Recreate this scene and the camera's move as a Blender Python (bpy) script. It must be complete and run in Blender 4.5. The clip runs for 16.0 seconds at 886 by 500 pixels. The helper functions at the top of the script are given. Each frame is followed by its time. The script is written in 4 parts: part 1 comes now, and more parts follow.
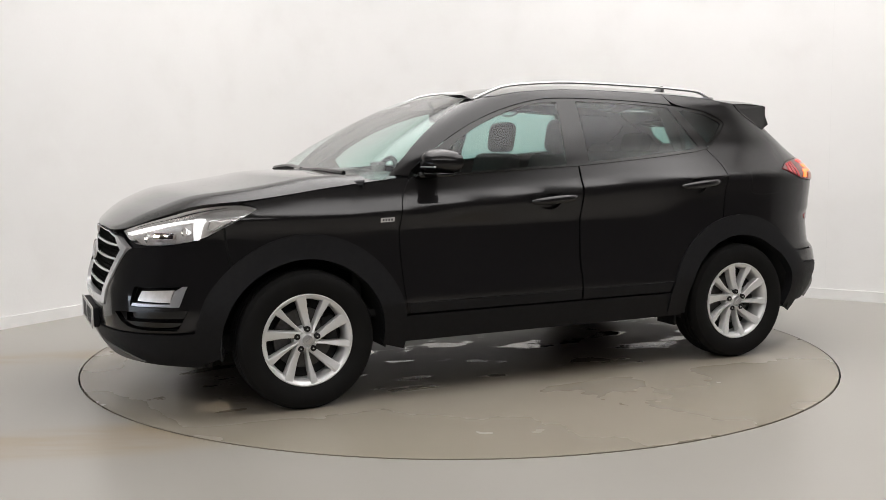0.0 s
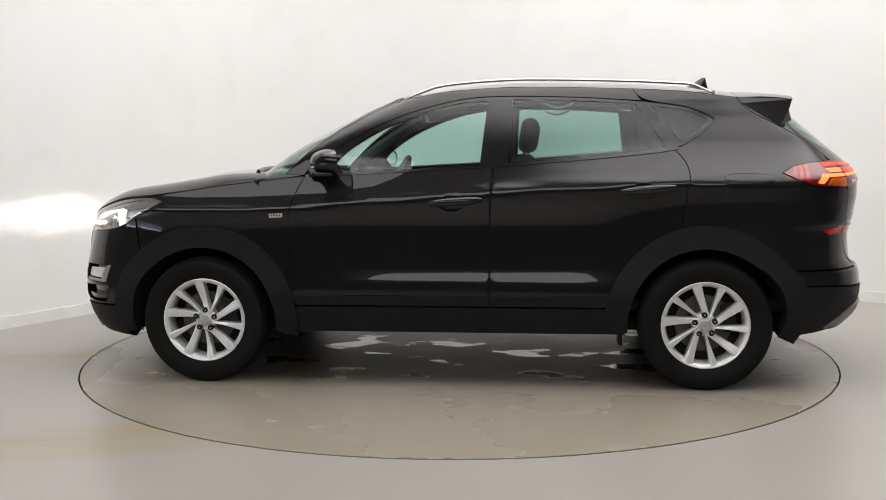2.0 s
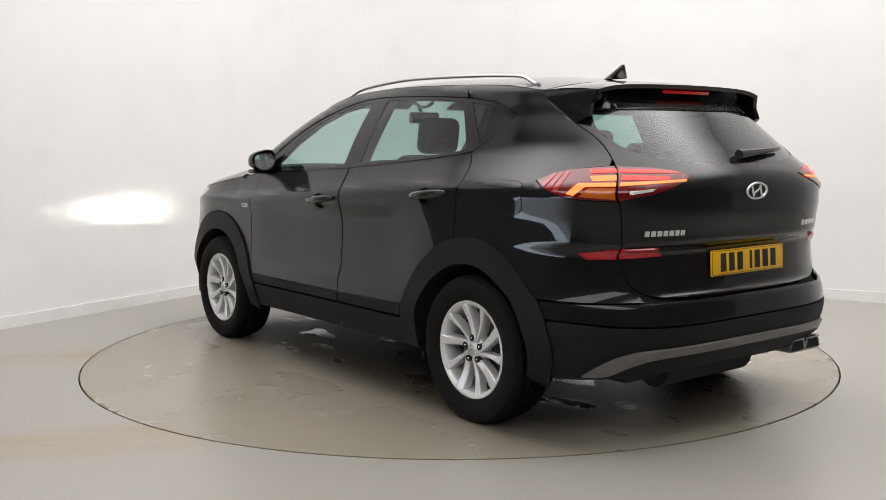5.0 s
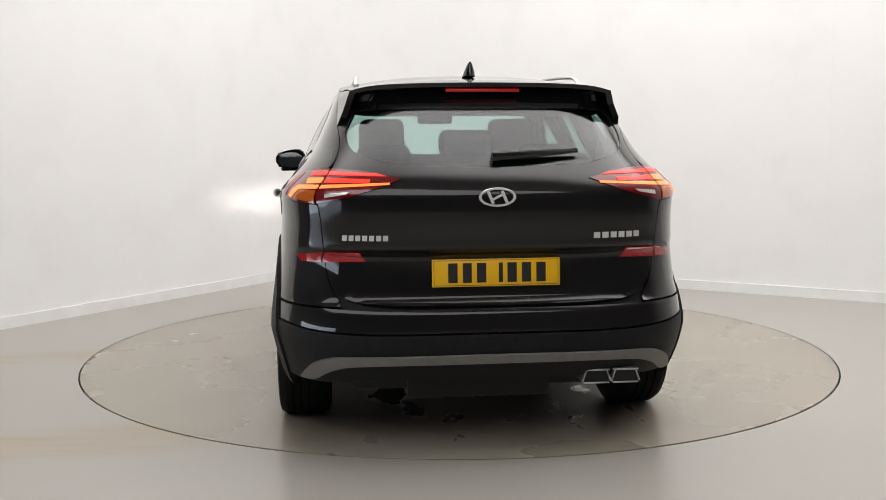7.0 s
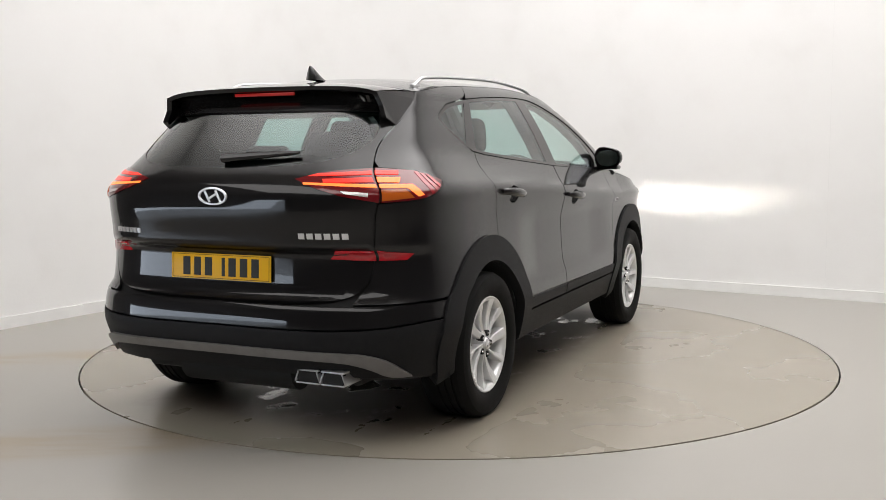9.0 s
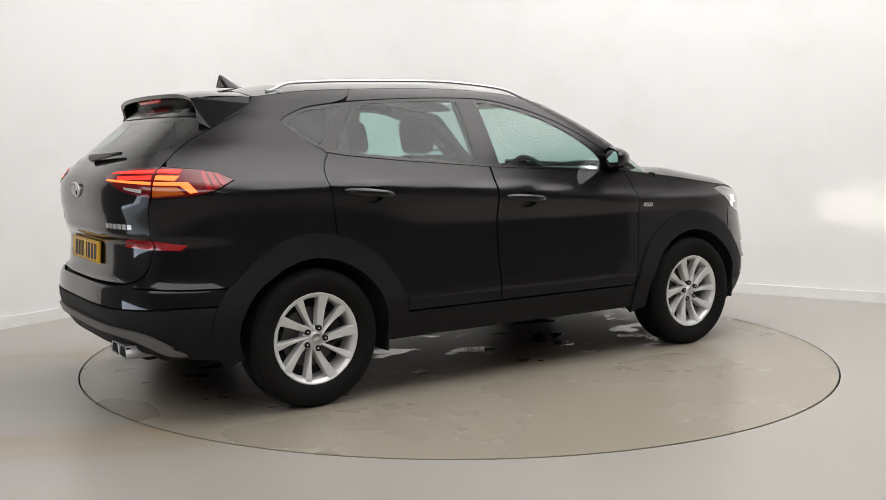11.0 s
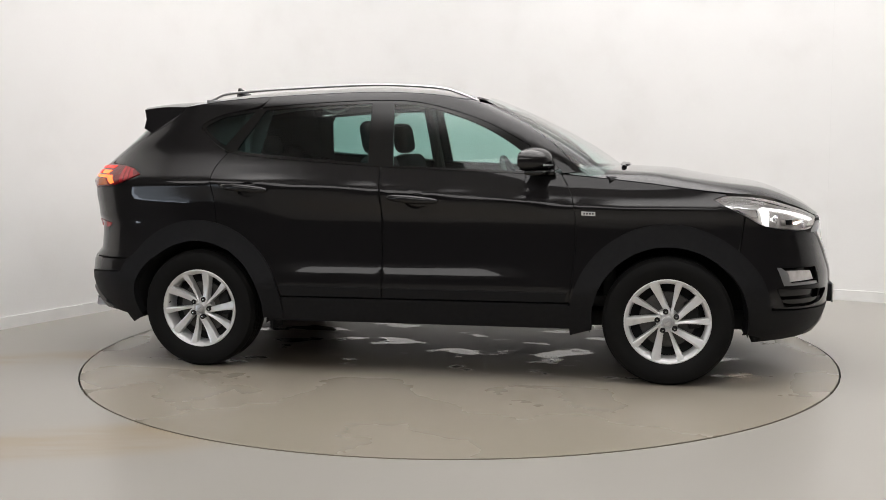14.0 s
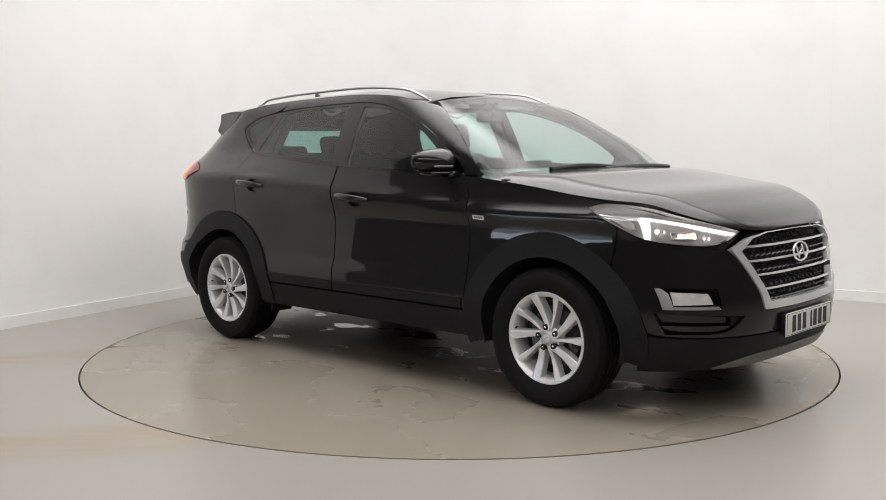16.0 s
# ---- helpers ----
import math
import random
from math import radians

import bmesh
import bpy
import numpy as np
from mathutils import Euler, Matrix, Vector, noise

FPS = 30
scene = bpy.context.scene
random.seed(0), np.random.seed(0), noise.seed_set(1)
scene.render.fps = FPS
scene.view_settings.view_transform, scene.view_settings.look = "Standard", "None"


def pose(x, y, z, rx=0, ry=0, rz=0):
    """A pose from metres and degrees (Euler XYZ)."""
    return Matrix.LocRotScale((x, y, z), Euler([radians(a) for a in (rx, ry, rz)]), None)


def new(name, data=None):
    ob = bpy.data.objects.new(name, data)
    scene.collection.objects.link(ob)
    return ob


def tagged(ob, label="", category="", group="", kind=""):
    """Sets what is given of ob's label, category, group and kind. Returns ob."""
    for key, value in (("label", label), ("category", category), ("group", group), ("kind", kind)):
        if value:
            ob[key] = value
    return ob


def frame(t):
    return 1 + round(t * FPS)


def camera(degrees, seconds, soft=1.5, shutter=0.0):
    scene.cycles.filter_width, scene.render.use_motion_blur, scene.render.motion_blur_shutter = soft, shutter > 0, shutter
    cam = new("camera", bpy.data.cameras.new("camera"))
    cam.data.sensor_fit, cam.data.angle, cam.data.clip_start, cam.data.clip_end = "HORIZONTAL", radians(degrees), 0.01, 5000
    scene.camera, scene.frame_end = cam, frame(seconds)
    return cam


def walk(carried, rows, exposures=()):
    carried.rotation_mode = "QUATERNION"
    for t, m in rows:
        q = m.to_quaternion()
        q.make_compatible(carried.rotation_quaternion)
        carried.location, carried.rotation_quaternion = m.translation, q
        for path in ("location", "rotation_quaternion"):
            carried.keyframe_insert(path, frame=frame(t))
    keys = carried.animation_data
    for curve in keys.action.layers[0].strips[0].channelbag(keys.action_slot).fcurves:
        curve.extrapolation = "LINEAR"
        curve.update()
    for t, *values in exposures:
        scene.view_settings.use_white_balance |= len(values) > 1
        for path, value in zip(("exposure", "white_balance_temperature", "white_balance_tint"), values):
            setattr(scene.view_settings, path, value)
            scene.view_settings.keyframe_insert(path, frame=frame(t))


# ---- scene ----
cam = camera(48.6, 16.0, soft=0.6)
EYE = pose(0.0, -6.141, 1.265, 90 - 5.97, 0, 0.803)
EYE = EYE @ pose(0, 0, 0, 0, 0, -0.42)
walk(cam, [(0.0, EYE), (16.0, EYE)])

# ---- light: unseen soft fill lamp added above and behind the camera, dark hall behind it ----
world = bpy.data.worlds.new("world")
scene.world = world
world.use_nodes = True
world.node_tree.nodes["Background"].inputs[0].default_value = (0.9, 0.95, 1.0, 1)
world.node_tree.nodes["Background"].inputs[1].default_value = 0.02
scene.view_settings.exposure = 0.0


def fill_box(x, y, z, sx, sy, watts, tilt=(0, 0, 0), color=(1.0, 0.972, 0.962)):
    data = bpy.data.lights.new("fill_box", "AREA")
    data.shape, data.size, data.size_y, data.energy, data.color = "RECTANGLE", sx, sy, watts, color
    ob = new("fill_box", data)
    ob.matrix_world = pose(x, y, z, *tilt)
    return ob


fill_box(-1.5, -7.5, 4.45, 11.0, 4.0, 368, (0, 0, -30.7))

# ---- materials ----

def material(name, color, rough=0.5, metal=0.0, coat=0.0, spec=0.5, emit=None, strength=0.0):
    m = bpy.data.materials.new(name)
    m.use_nodes = True
    b = m.node_tree.nodes["Principled BSDF"]
    b.inputs["Base Color"].default_value = (*color, 1)
    b.inputs["Roughness"].default_value = rough
    b.inputs["Metallic"].default_value = metal
    b.inputs["Coat Weight"].default_value = coat
    b.inputs["Coat Roughness"].default_value = 0.02
    b.inputs["Specular IOR Level"].default_value = spec
    if emit:
        b.inputs["Emission Color"].default_value = (*emit, 1)
        b.inputs["Emission Strength"].default_value = strength
    return m


def node(m, kind, **inputs):
    n = m.node_tree.nodes.new(kind)
    for key, value in inputs.items():
        n.inputs[key.replace("_", " ")].default_value = value
    return n


def join(m, a, out, b, into):
    m.node_tree.links.new(a.outputs[out], b.inputs[into])


def vary(m, scale, low, high, detail=5.0, rough=None, bump=0.0, bump_scale=None, stretch=(1, 1, 1)):
    """Colour from low to high by a noise of that scale, roughness between two values, and a fine relief."""
    b = m.node_tree.nodes["Principled BSDF"]
    place = node(m, "ShaderNodeTexCoord")
    turn = node(m, "ShaderNodeMapping")
    turn.inputs["Scale"].default_value = stretch
    join(m, place, "Object", turn, "Vector")
    n = node(m, "ShaderNodeTexNoise", Scale=scale, Detail=detail)
    join(m, turn, "Vector", n, "Vector")
    mix = node(m, "ShaderNodeMix")
    mix.data_type = "RGBA"
    mix.inputs["A"].default_value, mix.inputs["B"].default_value = (*low, 1), (*high, 1)
    mix.inputs[6].default_value, mix.inputs[7].default_value = (*low, 1), (*high, 1)
    ramp = node(m, "ShaderNodeMapRange", From_Min=0.22, From_Max=0.78)
    join(m, n, "Fac", ramp, "Value")
    join(m, ramp, "Result", mix, 0)
    m.node_tree.links.new(mix.outputs[2], b.inputs["Base Color"])
    if rough:
        r = node(m, "ShaderNodeMapRange", From_Min=0.22, From_Max=0.78, To_Min=rough[0], To_Max=rough[1])
        join(m, n, "Fac", r, "Value")
        join(m, r, "Result", b, "Roughness")
    if bump:
        f = node(m, "ShaderNodeTexNoise", Scale=bump_scale or scale * 8, Detail=4.0)
        join(m, turn, "Vector", f, "Vector")
        k = node(m, "ShaderNodeBump", Strength=bump, Distance=0.01)
        join(m, f, "Fac", k, "Height")
        join(m, k, "Normal", b, "Normal")
    return m


def clear(name, color, gloss=0.9):
    """Thin glass: lets tinted light through and mirrors at a slant."""
    m = bpy.data.materials.new(name)
    m.use_nodes = True
    t = m.node_tree
    t.nodes.remove(t.nodes["Principled BSDF"])
    a = node(m, "ShaderNodeBsdfTransparent", Color=(*color, 1))
    g = node(m, "ShaderNodeBsdfGlossy", Color=(gloss, gloss, gloss, 1), Roughness=0.01)
    f = node(m, "ShaderNodeLayerWeight", Blend=0.5)
    steep = node(m, "ShaderNodeMath")
    steep.operation = "POWER"
    steep.inputs[1].default_value = 4.0
    join(m, f, "Facing", steep, 0)
    r = node(m, "ShaderNodeMapRange", To_Min=0.045, To_Max=1.0)
    join(m, steep, 0, r, "Value")
    x = node(m, "ShaderNodeMixShader")
    join(m, r, 0, x, 0), join(m, a, 0, x, 1), join(m, g, 0, x, 2)
    join(m, x, 0, t.nodes["Material Output"], "Surface")
    return m


WALL = vary(material("white_wall_paint", (0.8, 0.8, 0.8), 0.75), 0.9, (0.79, 0.785, 0.775), (0.82, 0.815, 0.805), bump=0.06, bump_scale=60)
SKIRT = vary(material("skirting_paint", (0.8, 0.8, 0.8), 0.5), 6, (0.74, 0.735, 0.72), (0.82, 0.815, 0.80))
DARKWALL = vary(material("dark_hall_wall", (0.05, 0.05, 0.05), 0.8), 2, (0.05, 0.05, 0.05), (0.09, 0.088, 0.085))
CEIL = vary(material("ceiling_paint", (0.7, 0.7, 0.7), 0.8), 2, (0.70, 0.70, 0.70), (0.74, 0.74, 0.74))
LIGHTBOX = material("lit_ceiling_cloth", (0.8, 0.8, 0.8), 0.9, emit=(1.0, 0.972, 0.962), strength=3.55)
FLOOR = vary(material("floor_coating", (0.4, 0.4, 0.4), 0.35), 0.8, (0.310, 0.294, 0.264), (0.338, 0.323, 0.295), rough=(0.285, 0.325), bump=0.02, bump_scale=300)
DISC = vary(material("turntable_coating", (0.4, 0.4, 0.4), 0.35), 0.9, (0.268, 0.238, 0.188), (0.300, 0.272, 0.224), rough=(0.25, 0.30), bump=0.02, bump_scale=300)
GAP = material("black_gap", (0.006, 0.006, 0.006), 0.9)
PAINT = vary(material("black_car_paint", (0.006, 0.006, 0.007), 0.34, coat=1.0, spec=0.05), 900, (0.0058, 0.0053, 0.0057), (0.0098, 0.0091, 0.0096))
PAINT.node_tree.nodes["Principled BSDF"].inputs["Coat IOR"].default_value = 1.42
PLASTIC = vary(material("black_plastic_cladding", (0.018, 0.018, 0.019), 0.55, spec=0.16), 40, (0.007, 0.007, 0.008), (0.0125, 0.0125, 0.0135), rough=(0.48, 0.6), bump=0.15, bump_scale=900)
GLOSSBLACK = material("gloss_black_trim", (0.004, 0.004, 0.004), 0.12)
RUBBER = vary(material("tyre_rubber", (0.02, 0.02, 0.02), 0.75, spec=0.12), 14, (0.005, 0.005, 0.005), (0.010, 0.0096, 0.0092), rough=(0.6, 0.8), bump=0.1, bump_scale=250)
ALLOY = vary(material("silver_alloy", (0.7, 0.7, 0.7), 0.28, metal=0.45), 30, (0.72, 0.72, 0.72), (0.75, 0.75, 0.75), rough=(0.36, 0.40))
CHROME = material("bright_chrome", (0.85, 0.85, 0.86), 0.08, metal=1.0)
SATIN = material("satin_silver", (0.5, 0.5, 0.51), 0.35, metal=0.9)
SKID = vary(material("grey_skid_paint", (0.12, 0.12, 0.12), 0.4), 20, (0.11, 0.104, 0.098), (0.15, 0.143, 0.136))
UNDER = material("underbody_black", (0.010, 0.010, 0.010), 0.8)
CLOTH = vary(material("dark_seat_cloth", (0.02, 0.02, 0.02), 0.9), 60, (0.016, 0.016, 0.018), (0.030, 0.030, 0.032))
TRIM = vary(material("dark_cabin_trim", (0.03, 0.03, 0.03), 0.6), 20, (0.02, 0.02, 0.022), (0.035, 0.035, 0.036))
LINING = vary(material("grey_head_lining", (0.3, 0.3, 0.3), 0.9), 40, (0.26, 0.26, 0.25), (0.34, 0.33, 0.32))
GLASS = clear("green_tinted_glass", (0.60, 0.78, 0.74))
SCREEN = clear("windscreen_glass", (0.74, 0.86, 0.83))
PRIVACY = clear("dark_tinted_glass", (0.45, 0.63, 0.60))
LENS = clear("clear_lamp_lens", (0.93, 0.94, 0.95))
RED = material("red_lamp_lens", (0.36, 0.008, 0.014), 0.12, coat=0.5)
DARKRED = material("dark_red_lens", (0.15, 0.006, 0.009), 0.12, coat=0.5)
REDGLOW = material("lit_tail_lamp", (0.25, 0.008, 0.005), 0.25, emit=(1.0, 0.045, 0.03), strength=1.15)
REDHOT = material("lit_lamp_core", (0.35, 0.03, 0.01), 0.25, emit=(1.0, 0.20, 0.04), strength=1.9)
AMBER = material("amber_lens", (0.34, 0.07, 0.008), 0.15, coat=0.5, emit=(1.0, 0.22, 0.02), strength=0.1)
WHITEGLOW = material("daytime_light", (0.9, 0.9, 0.9), 0.2, emit=(1.0, 0.98, 0.95), strength=0.9)
BEAM = material("lit_headlamp_bulb", (0.9, 0.9, 0.9), 0.2, emit=(1.0, 0.93, 0.82), strength=4)
YELLOW = material("yellow_plate", (0.75, 0.42, 0.005), 0.35)
WHITEPLATE = material("white_plate", (0.72, 0.72, 0.69), 0.35)
INK = material("black_ink", (0.006, 0.006, 0.006), 0.5)

HOUSING = vary(material("grey_lamp_housing", (0.4, 0.4, 0.4), 0.3, metal=0.45), 25, (0.40, 0.38, 0.37), (0.52, 0.50, 0.48), bump=0.2, bump_scale=60)
REFLECTOR = vary(material("chromed_reflector", (0.8, 0.8, 0.8), 0.18, metal=0.35), 30, (0.66, 0.62, 0.59), (0.84, 0.81, 0.79), bump=0.35, bump_scale=45)
BADGE = material("badge_chrome", (0.74, 0.74, 0.75), 0.22, metal=0.5)
MIRROR = material("mirror_glass", (0.85, 0.87, 0.9), 0.02, metal=1.0)
LAMPLIGHT = material("headlamp_light_source", (0.9, 0.9, 0.9), 0.5, emit=(1.0, 0.90, 0.78), strength=18000)
DAYLIGHT = material("bright_daylight_outside", (0.8, 0.8, 0.8), 0.9, emit=(0.76, 0.86, 1.0), strength=5.5)
JOINT = material("floor_joint", (0.16, 0.15, 0.14), 0.7)
SEAM = material("wall_seam", (0.765, 0.76, 0.75), 0.8)


def band(m, coord, turn, at, wide, soft):
    """A mask that is 1 on a straight band across the floor and fades to its sides."""
    k = node(m, "ShaderNodeMapping")
    k.inputs["Rotation"].default_value = (0, 0, radians(-turn))
    join(m, coord, "Object", k, "Vector")
    sep = node(m, "ShaderNodeSeparateXYZ")
    join(m, k, "Vector", sep, "Vector")
    off = node(m, "ShaderNodeMath", )
    off.operation = "SUBTRACT"
    off.inputs[1].default_value = at
    join(m, sep, "Y", off, 0)
    size = node(m, "ShaderNodeMath")
    size.operation = "ABSOLUTE"
    join(m, off, 0, size, 0)
    r = node(m, "ShaderNodeMapRange", From_Min=wide + soft, From_Max=wide)
    r.interpolation_type = "SMOOTHSTEP"
    join(m, size, 0, r, "Value")
    return r, sep


def math_node(m, op, a, b):
    n = node(m, "ShaderNodeMath")
    n.operation = op
    for k, v in enumerate((a, b)):
        if isinstance(v, (int, float)):
            n.inputs[k].default_value = v
        else:
            m.node_tree.links.new(v, n.inputs[k])
    return n.outputs[0]


def tint(m, mask, color, amount):
    """Lay a stain of that colour over the base colour, where the mask is."""
    b = m.node_tree.nodes["Principled BSDF"]
    old = b.inputs["Base Color"].links[0].from_socket
    x = node(m, "ShaderNodeMix")
    x.data_type = "RGBA"
    m.node_tree.links.new(math_node(m, "MULTIPLY", mask, amount), x.inputs[0])
    m.node_tree.links.new(old, x.inputs[6])
    x.inputs[7].default_value = (*color, 1)
    m.node_tree.links.new(x.outputs[2], b.inputs["Base Color"])


def grain(m, coord, scale, low, high, stretch=(1, 1, 1), turn=0.0):
    k = node(m, "ShaderNodeMapping")
    k.inputs["Scale"].default_value = stretch
    k.inputs["Rotation"].default_value = (0, 0, radians(-turn))
    join(m, coord, "Object", k, "Vector")
    n = node(m, "ShaderNodeTexNoise", Scale=scale, Detail=6.0)
    join(m, k, "Vector", n, "Vector")
    r = node(m, "ShaderNodeMapRange", From_Min=low, From_Max=high)
    r.interpolation_type = "SMOOTHSTEP"
    join(m, n, "Fac", r, "Value")
    return r.outputs[0]


place = node(WALL, "ShaderNodeTexCoord")
tint(WALL, grain(WALL, place, 2.3, 0.42, 0.90), (0.62, 0.60, 0.57), 0.24)
# the cloth of the ceiling light glows evenly in its middle and fades to its edges
place = node(LIGHTBOX, "ShaderNodeTexCoord")
sides = node(LIGHTBOX, "ShaderNodeSeparateXYZ")
join(LIGHTBOX, place, "Generated", sides, "Vector")
fades = []
for axis in ("X", "Y"):
    off = node(LIGHTBOX, "ShaderNodeMath")
    off.operation = "SUBTRACT"
    off.inputs[1].default_value = 0.5
    join(LIGHTBOX, sides, axis, off, 0)
    size = node(LIGHTBOX, "ShaderNodeMath")
    size.operation = "ABSOLUTE"
    join(LIGHTBOX, off, 0, size, 0)
    fade = node(LIGHTBOX, "ShaderNodeMapRange", From_Min=0.5, From_Max=0.25, To_Min=0.0, To_Max=1.0)
    fade.interpolation_type = "SMOOTHSTEP"
    join(LIGHTBOX, size, 0, fade, "Value")
    fades.append(fade.outputs[0])
LIGHTBOX.node_tree.links.new(math_node(LIGHTBOX, "MULTIPLY", math_node(LIGHTBOX, "MULTIPLY", fades[0], fades[1]), 3.55), LIGHTBOX.node_tree.nodes["Principled BSDF"].inputs["Emission Strength"])
# tyre tracks of brown dirt that lead onto the disc from the left
place = node(FLOOR, "ShaderNodeTexCoord")
for turn, at, wide in ((14.5, -1.52, 0.10), (13.0, 0.30, 0.05)):
    track, parts_xyz = band(FLOOR, place, turn, at, wide, 0.22)
    left = node(FLOOR, "ShaderNodeMapRange", From_Min=-0.9, From_Max=-1.9)
    left.interpolation_type = "SMOOTHSTEP"
    join(FLOOR, parts_xyz, "X", left, "Value")
    spots = grain(FLOOR, place, 1.6, 0.30, 0.62, (0.6, 3.0, 1), turn)
    mask = math_node(FLOOR, "MULTIPLY", math_node(FLOOR, "MULTIPLY", track.outputs[0], left.outputs[0]), spots)
    tint(FLOOR, mask, (0.30, 0.235, 0.15), 0.85)
tint(FLOOR, grain(FLOOR, place, 9.0, 0.62, 0.85), (0.25, 0.22, 0.18), 0.14)

# disc: damp, dirty and tinted darker for shade under the car, with thin puddles
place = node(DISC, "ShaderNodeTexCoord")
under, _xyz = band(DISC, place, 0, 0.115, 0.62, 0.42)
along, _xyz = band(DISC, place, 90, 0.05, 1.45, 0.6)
damp_shade = math_node(DISC, "MULTIPLY", under.outputs[0], along.outputs[0])
tint(DISC, math_node(DISC, "MULTIPLY", damp_shade, grain(DISC, place, 1.8, 0.08, 0.44)), (0.055, 0.042, 0.028), 0.95)
tint(DISC, math_node(DISC, "MULTIPLY", damp_shade, grain(DISC, place, 7.0, 0.42, 0.80)), (0.07, 0.058, 0.042), 0.7)
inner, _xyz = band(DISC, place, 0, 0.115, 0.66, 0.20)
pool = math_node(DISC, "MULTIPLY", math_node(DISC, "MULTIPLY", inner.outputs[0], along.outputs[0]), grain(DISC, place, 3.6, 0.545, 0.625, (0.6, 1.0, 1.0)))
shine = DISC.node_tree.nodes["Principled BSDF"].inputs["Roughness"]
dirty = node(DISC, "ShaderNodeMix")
DISC.node_tree.links.new(damp_shade, dirty.inputs[0])
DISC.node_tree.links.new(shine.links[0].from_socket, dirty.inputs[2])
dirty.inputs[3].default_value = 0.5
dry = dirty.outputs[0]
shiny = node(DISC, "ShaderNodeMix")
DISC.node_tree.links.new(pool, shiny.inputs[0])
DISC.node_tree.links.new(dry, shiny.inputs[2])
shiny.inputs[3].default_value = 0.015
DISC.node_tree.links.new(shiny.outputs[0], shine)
DIMRED = material("dim_brake_strip", (0.25, 0.008, 0.008), 0.2, emit=(1.0, 0.04, 0.03), strength=0.12)
# brake steel coloured dark to hold the shade behind the spokes
STEEL = vary(material("shaded_brake_steel", (0.1, 0.1, 0.1), 0.5, metal=0.7), 40, (0.07, 0.068, 0.065), (0.13, 0.125, 0.12))
# ---- form of the car body: x ahead, y to its left, z up, from the middle between the axles ----

def curve_through(*pts):
    """A smooth monotone curve through points (a, b), as a function."""
    xs, ys = [p[0] for p in pts], [p[1] for p in pts]
    n = len(xs)
    h = [xs[i + 1] - xs[i] for i in range(n - 1)]
    d = [(ys[i + 1] - ys[i]) / h[i] for i in range(n - 1)]
    m = [d[0]] + [0.0 if d[i - 1] * d[i] <= 0 else 3 * (h[i - 1] + h[i]) / ((2 * h[i] + h[i - 1]) / d[i - 1] + (h[i] + 2 * h[i - 1]) / d[i]) for i in range(1, n - 1)] + [d[-1]]

    def at(x):
        if x <= xs[0]:
            return ys[0] + m[0] * (x - xs[0])
        if x >= xs[-1]:
            return ys[-1] + m[-1] * (x - xs[-1])
        i = max(k for k in range(n - 1) if xs[k] <= x)
        s = (x - xs[i]) / h[i]
        return (ys[i] * (1 + 2 * s) * (1 - s) ** 2 + h[i] * m[i] * s * (1 - s) ** 2 + ys[i + 1] * s * s * (3 - 2 * s) + h[i] * m[i + 1] * s * s * (s - 1))
    return at


def corner_table(depth, width, n, steps=400):
    """Unit coordinates along a rounded corner, evenly by length: (along, across) from the side (1, at width) to the middle line."""
    raw = []
    for i in range(steps + 1):
        a = math.pi / 2 * i / steps
        raw.append((math.sin(a) ** (2 / n), math.cos(a) ** (2 / n)))
    length = [0.0]
    for p, q in zip(raw, raw[1:]):
        length.append(length[-1] + math.hypot((q[0] - p[0]) * depth, (q[1] - p[1]) * width))
    total = length[-1]

    def at(s):
        s = min(max(s, 0.0), total)
        lo, hi = 0, steps
        while hi - lo > 1:
            mid = (lo + hi) // 2
            if length[mid] <= s:
                lo = mid
            else:
                hi = mid
        k = (s - length[lo]) / max(length[hi] - length[lo], 1e-9)
        return raw[lo][0] + k * (raw[hi][0] - raw[lo][0]), raw[lo][1] + k * (raw[hi][1] - raw[lo][1])
    return at, total


# whole body: end lines over height, and half width over height
X0F, X0R = 1.25, -1.25
front_x = curve_through((0.18, 2.09), (0.26, 2.17), (0.34, 2.215), (0.45, 2.235), (0.56, 2.235), (0.66, 2.215), (0.78, 2.19), (0.90, 2.155), (0.97, 2.11), (1.03, 2.02))
rear_x = curve_through((0.20, -2.08), (0.30, -2.15), (0.40, -2.215), (0.50, -2.24), (0.60, -2.232), (0.63, -2.215), (0.645, -2.190), (0.68, -2.176), (0.82, -2.170), (0.838, -2.174), (0.85, -2.192), (0.90, -2.198), (1.00, -2.215), (1.07, -2.215), (1.14, -2.187), (1.20, -2.13), (1.27, -2.055), (1.36, -1.950), (1.45, -1.845), (1.55, -1.72), (1.62, -1.62))
half_w = curve_through((0.18, 0.80), (0.28, 0.866), (0.36, 0.890), (0.44, 0.910), (0.50, 0.921), (0.53, 0.919), (0.62, 0.9085), (0.72, 0.9005), (0.82, 0.8958), (0.865, 0.8953), (0.93, 0.9035), (1.005, 0.913), (1.035, 0.905), (1.06, 0.889), (1.14, 0.852), (1.25, 0.808), (1.38, 0.745), (1.50, 0.672), (1.56, 0.628), (1.62, 0.56))
slant = curve_through((0.3, 0.0), (0.74, 0.0), (0.84, 0.12), (0.93, 0.75), (1.0, 1.0), (1.12, 0.6), (1.25, 0.0), (1.7, 0.0))
CORNER_F, LEN_F = corner_table(0.95, 0.90, 3.0)
CORNER_R, LEN_R = corner_table(0.95, 0.90, 3.6)
UF, UR = X0F + LEN_F, -X0R + LEN_R


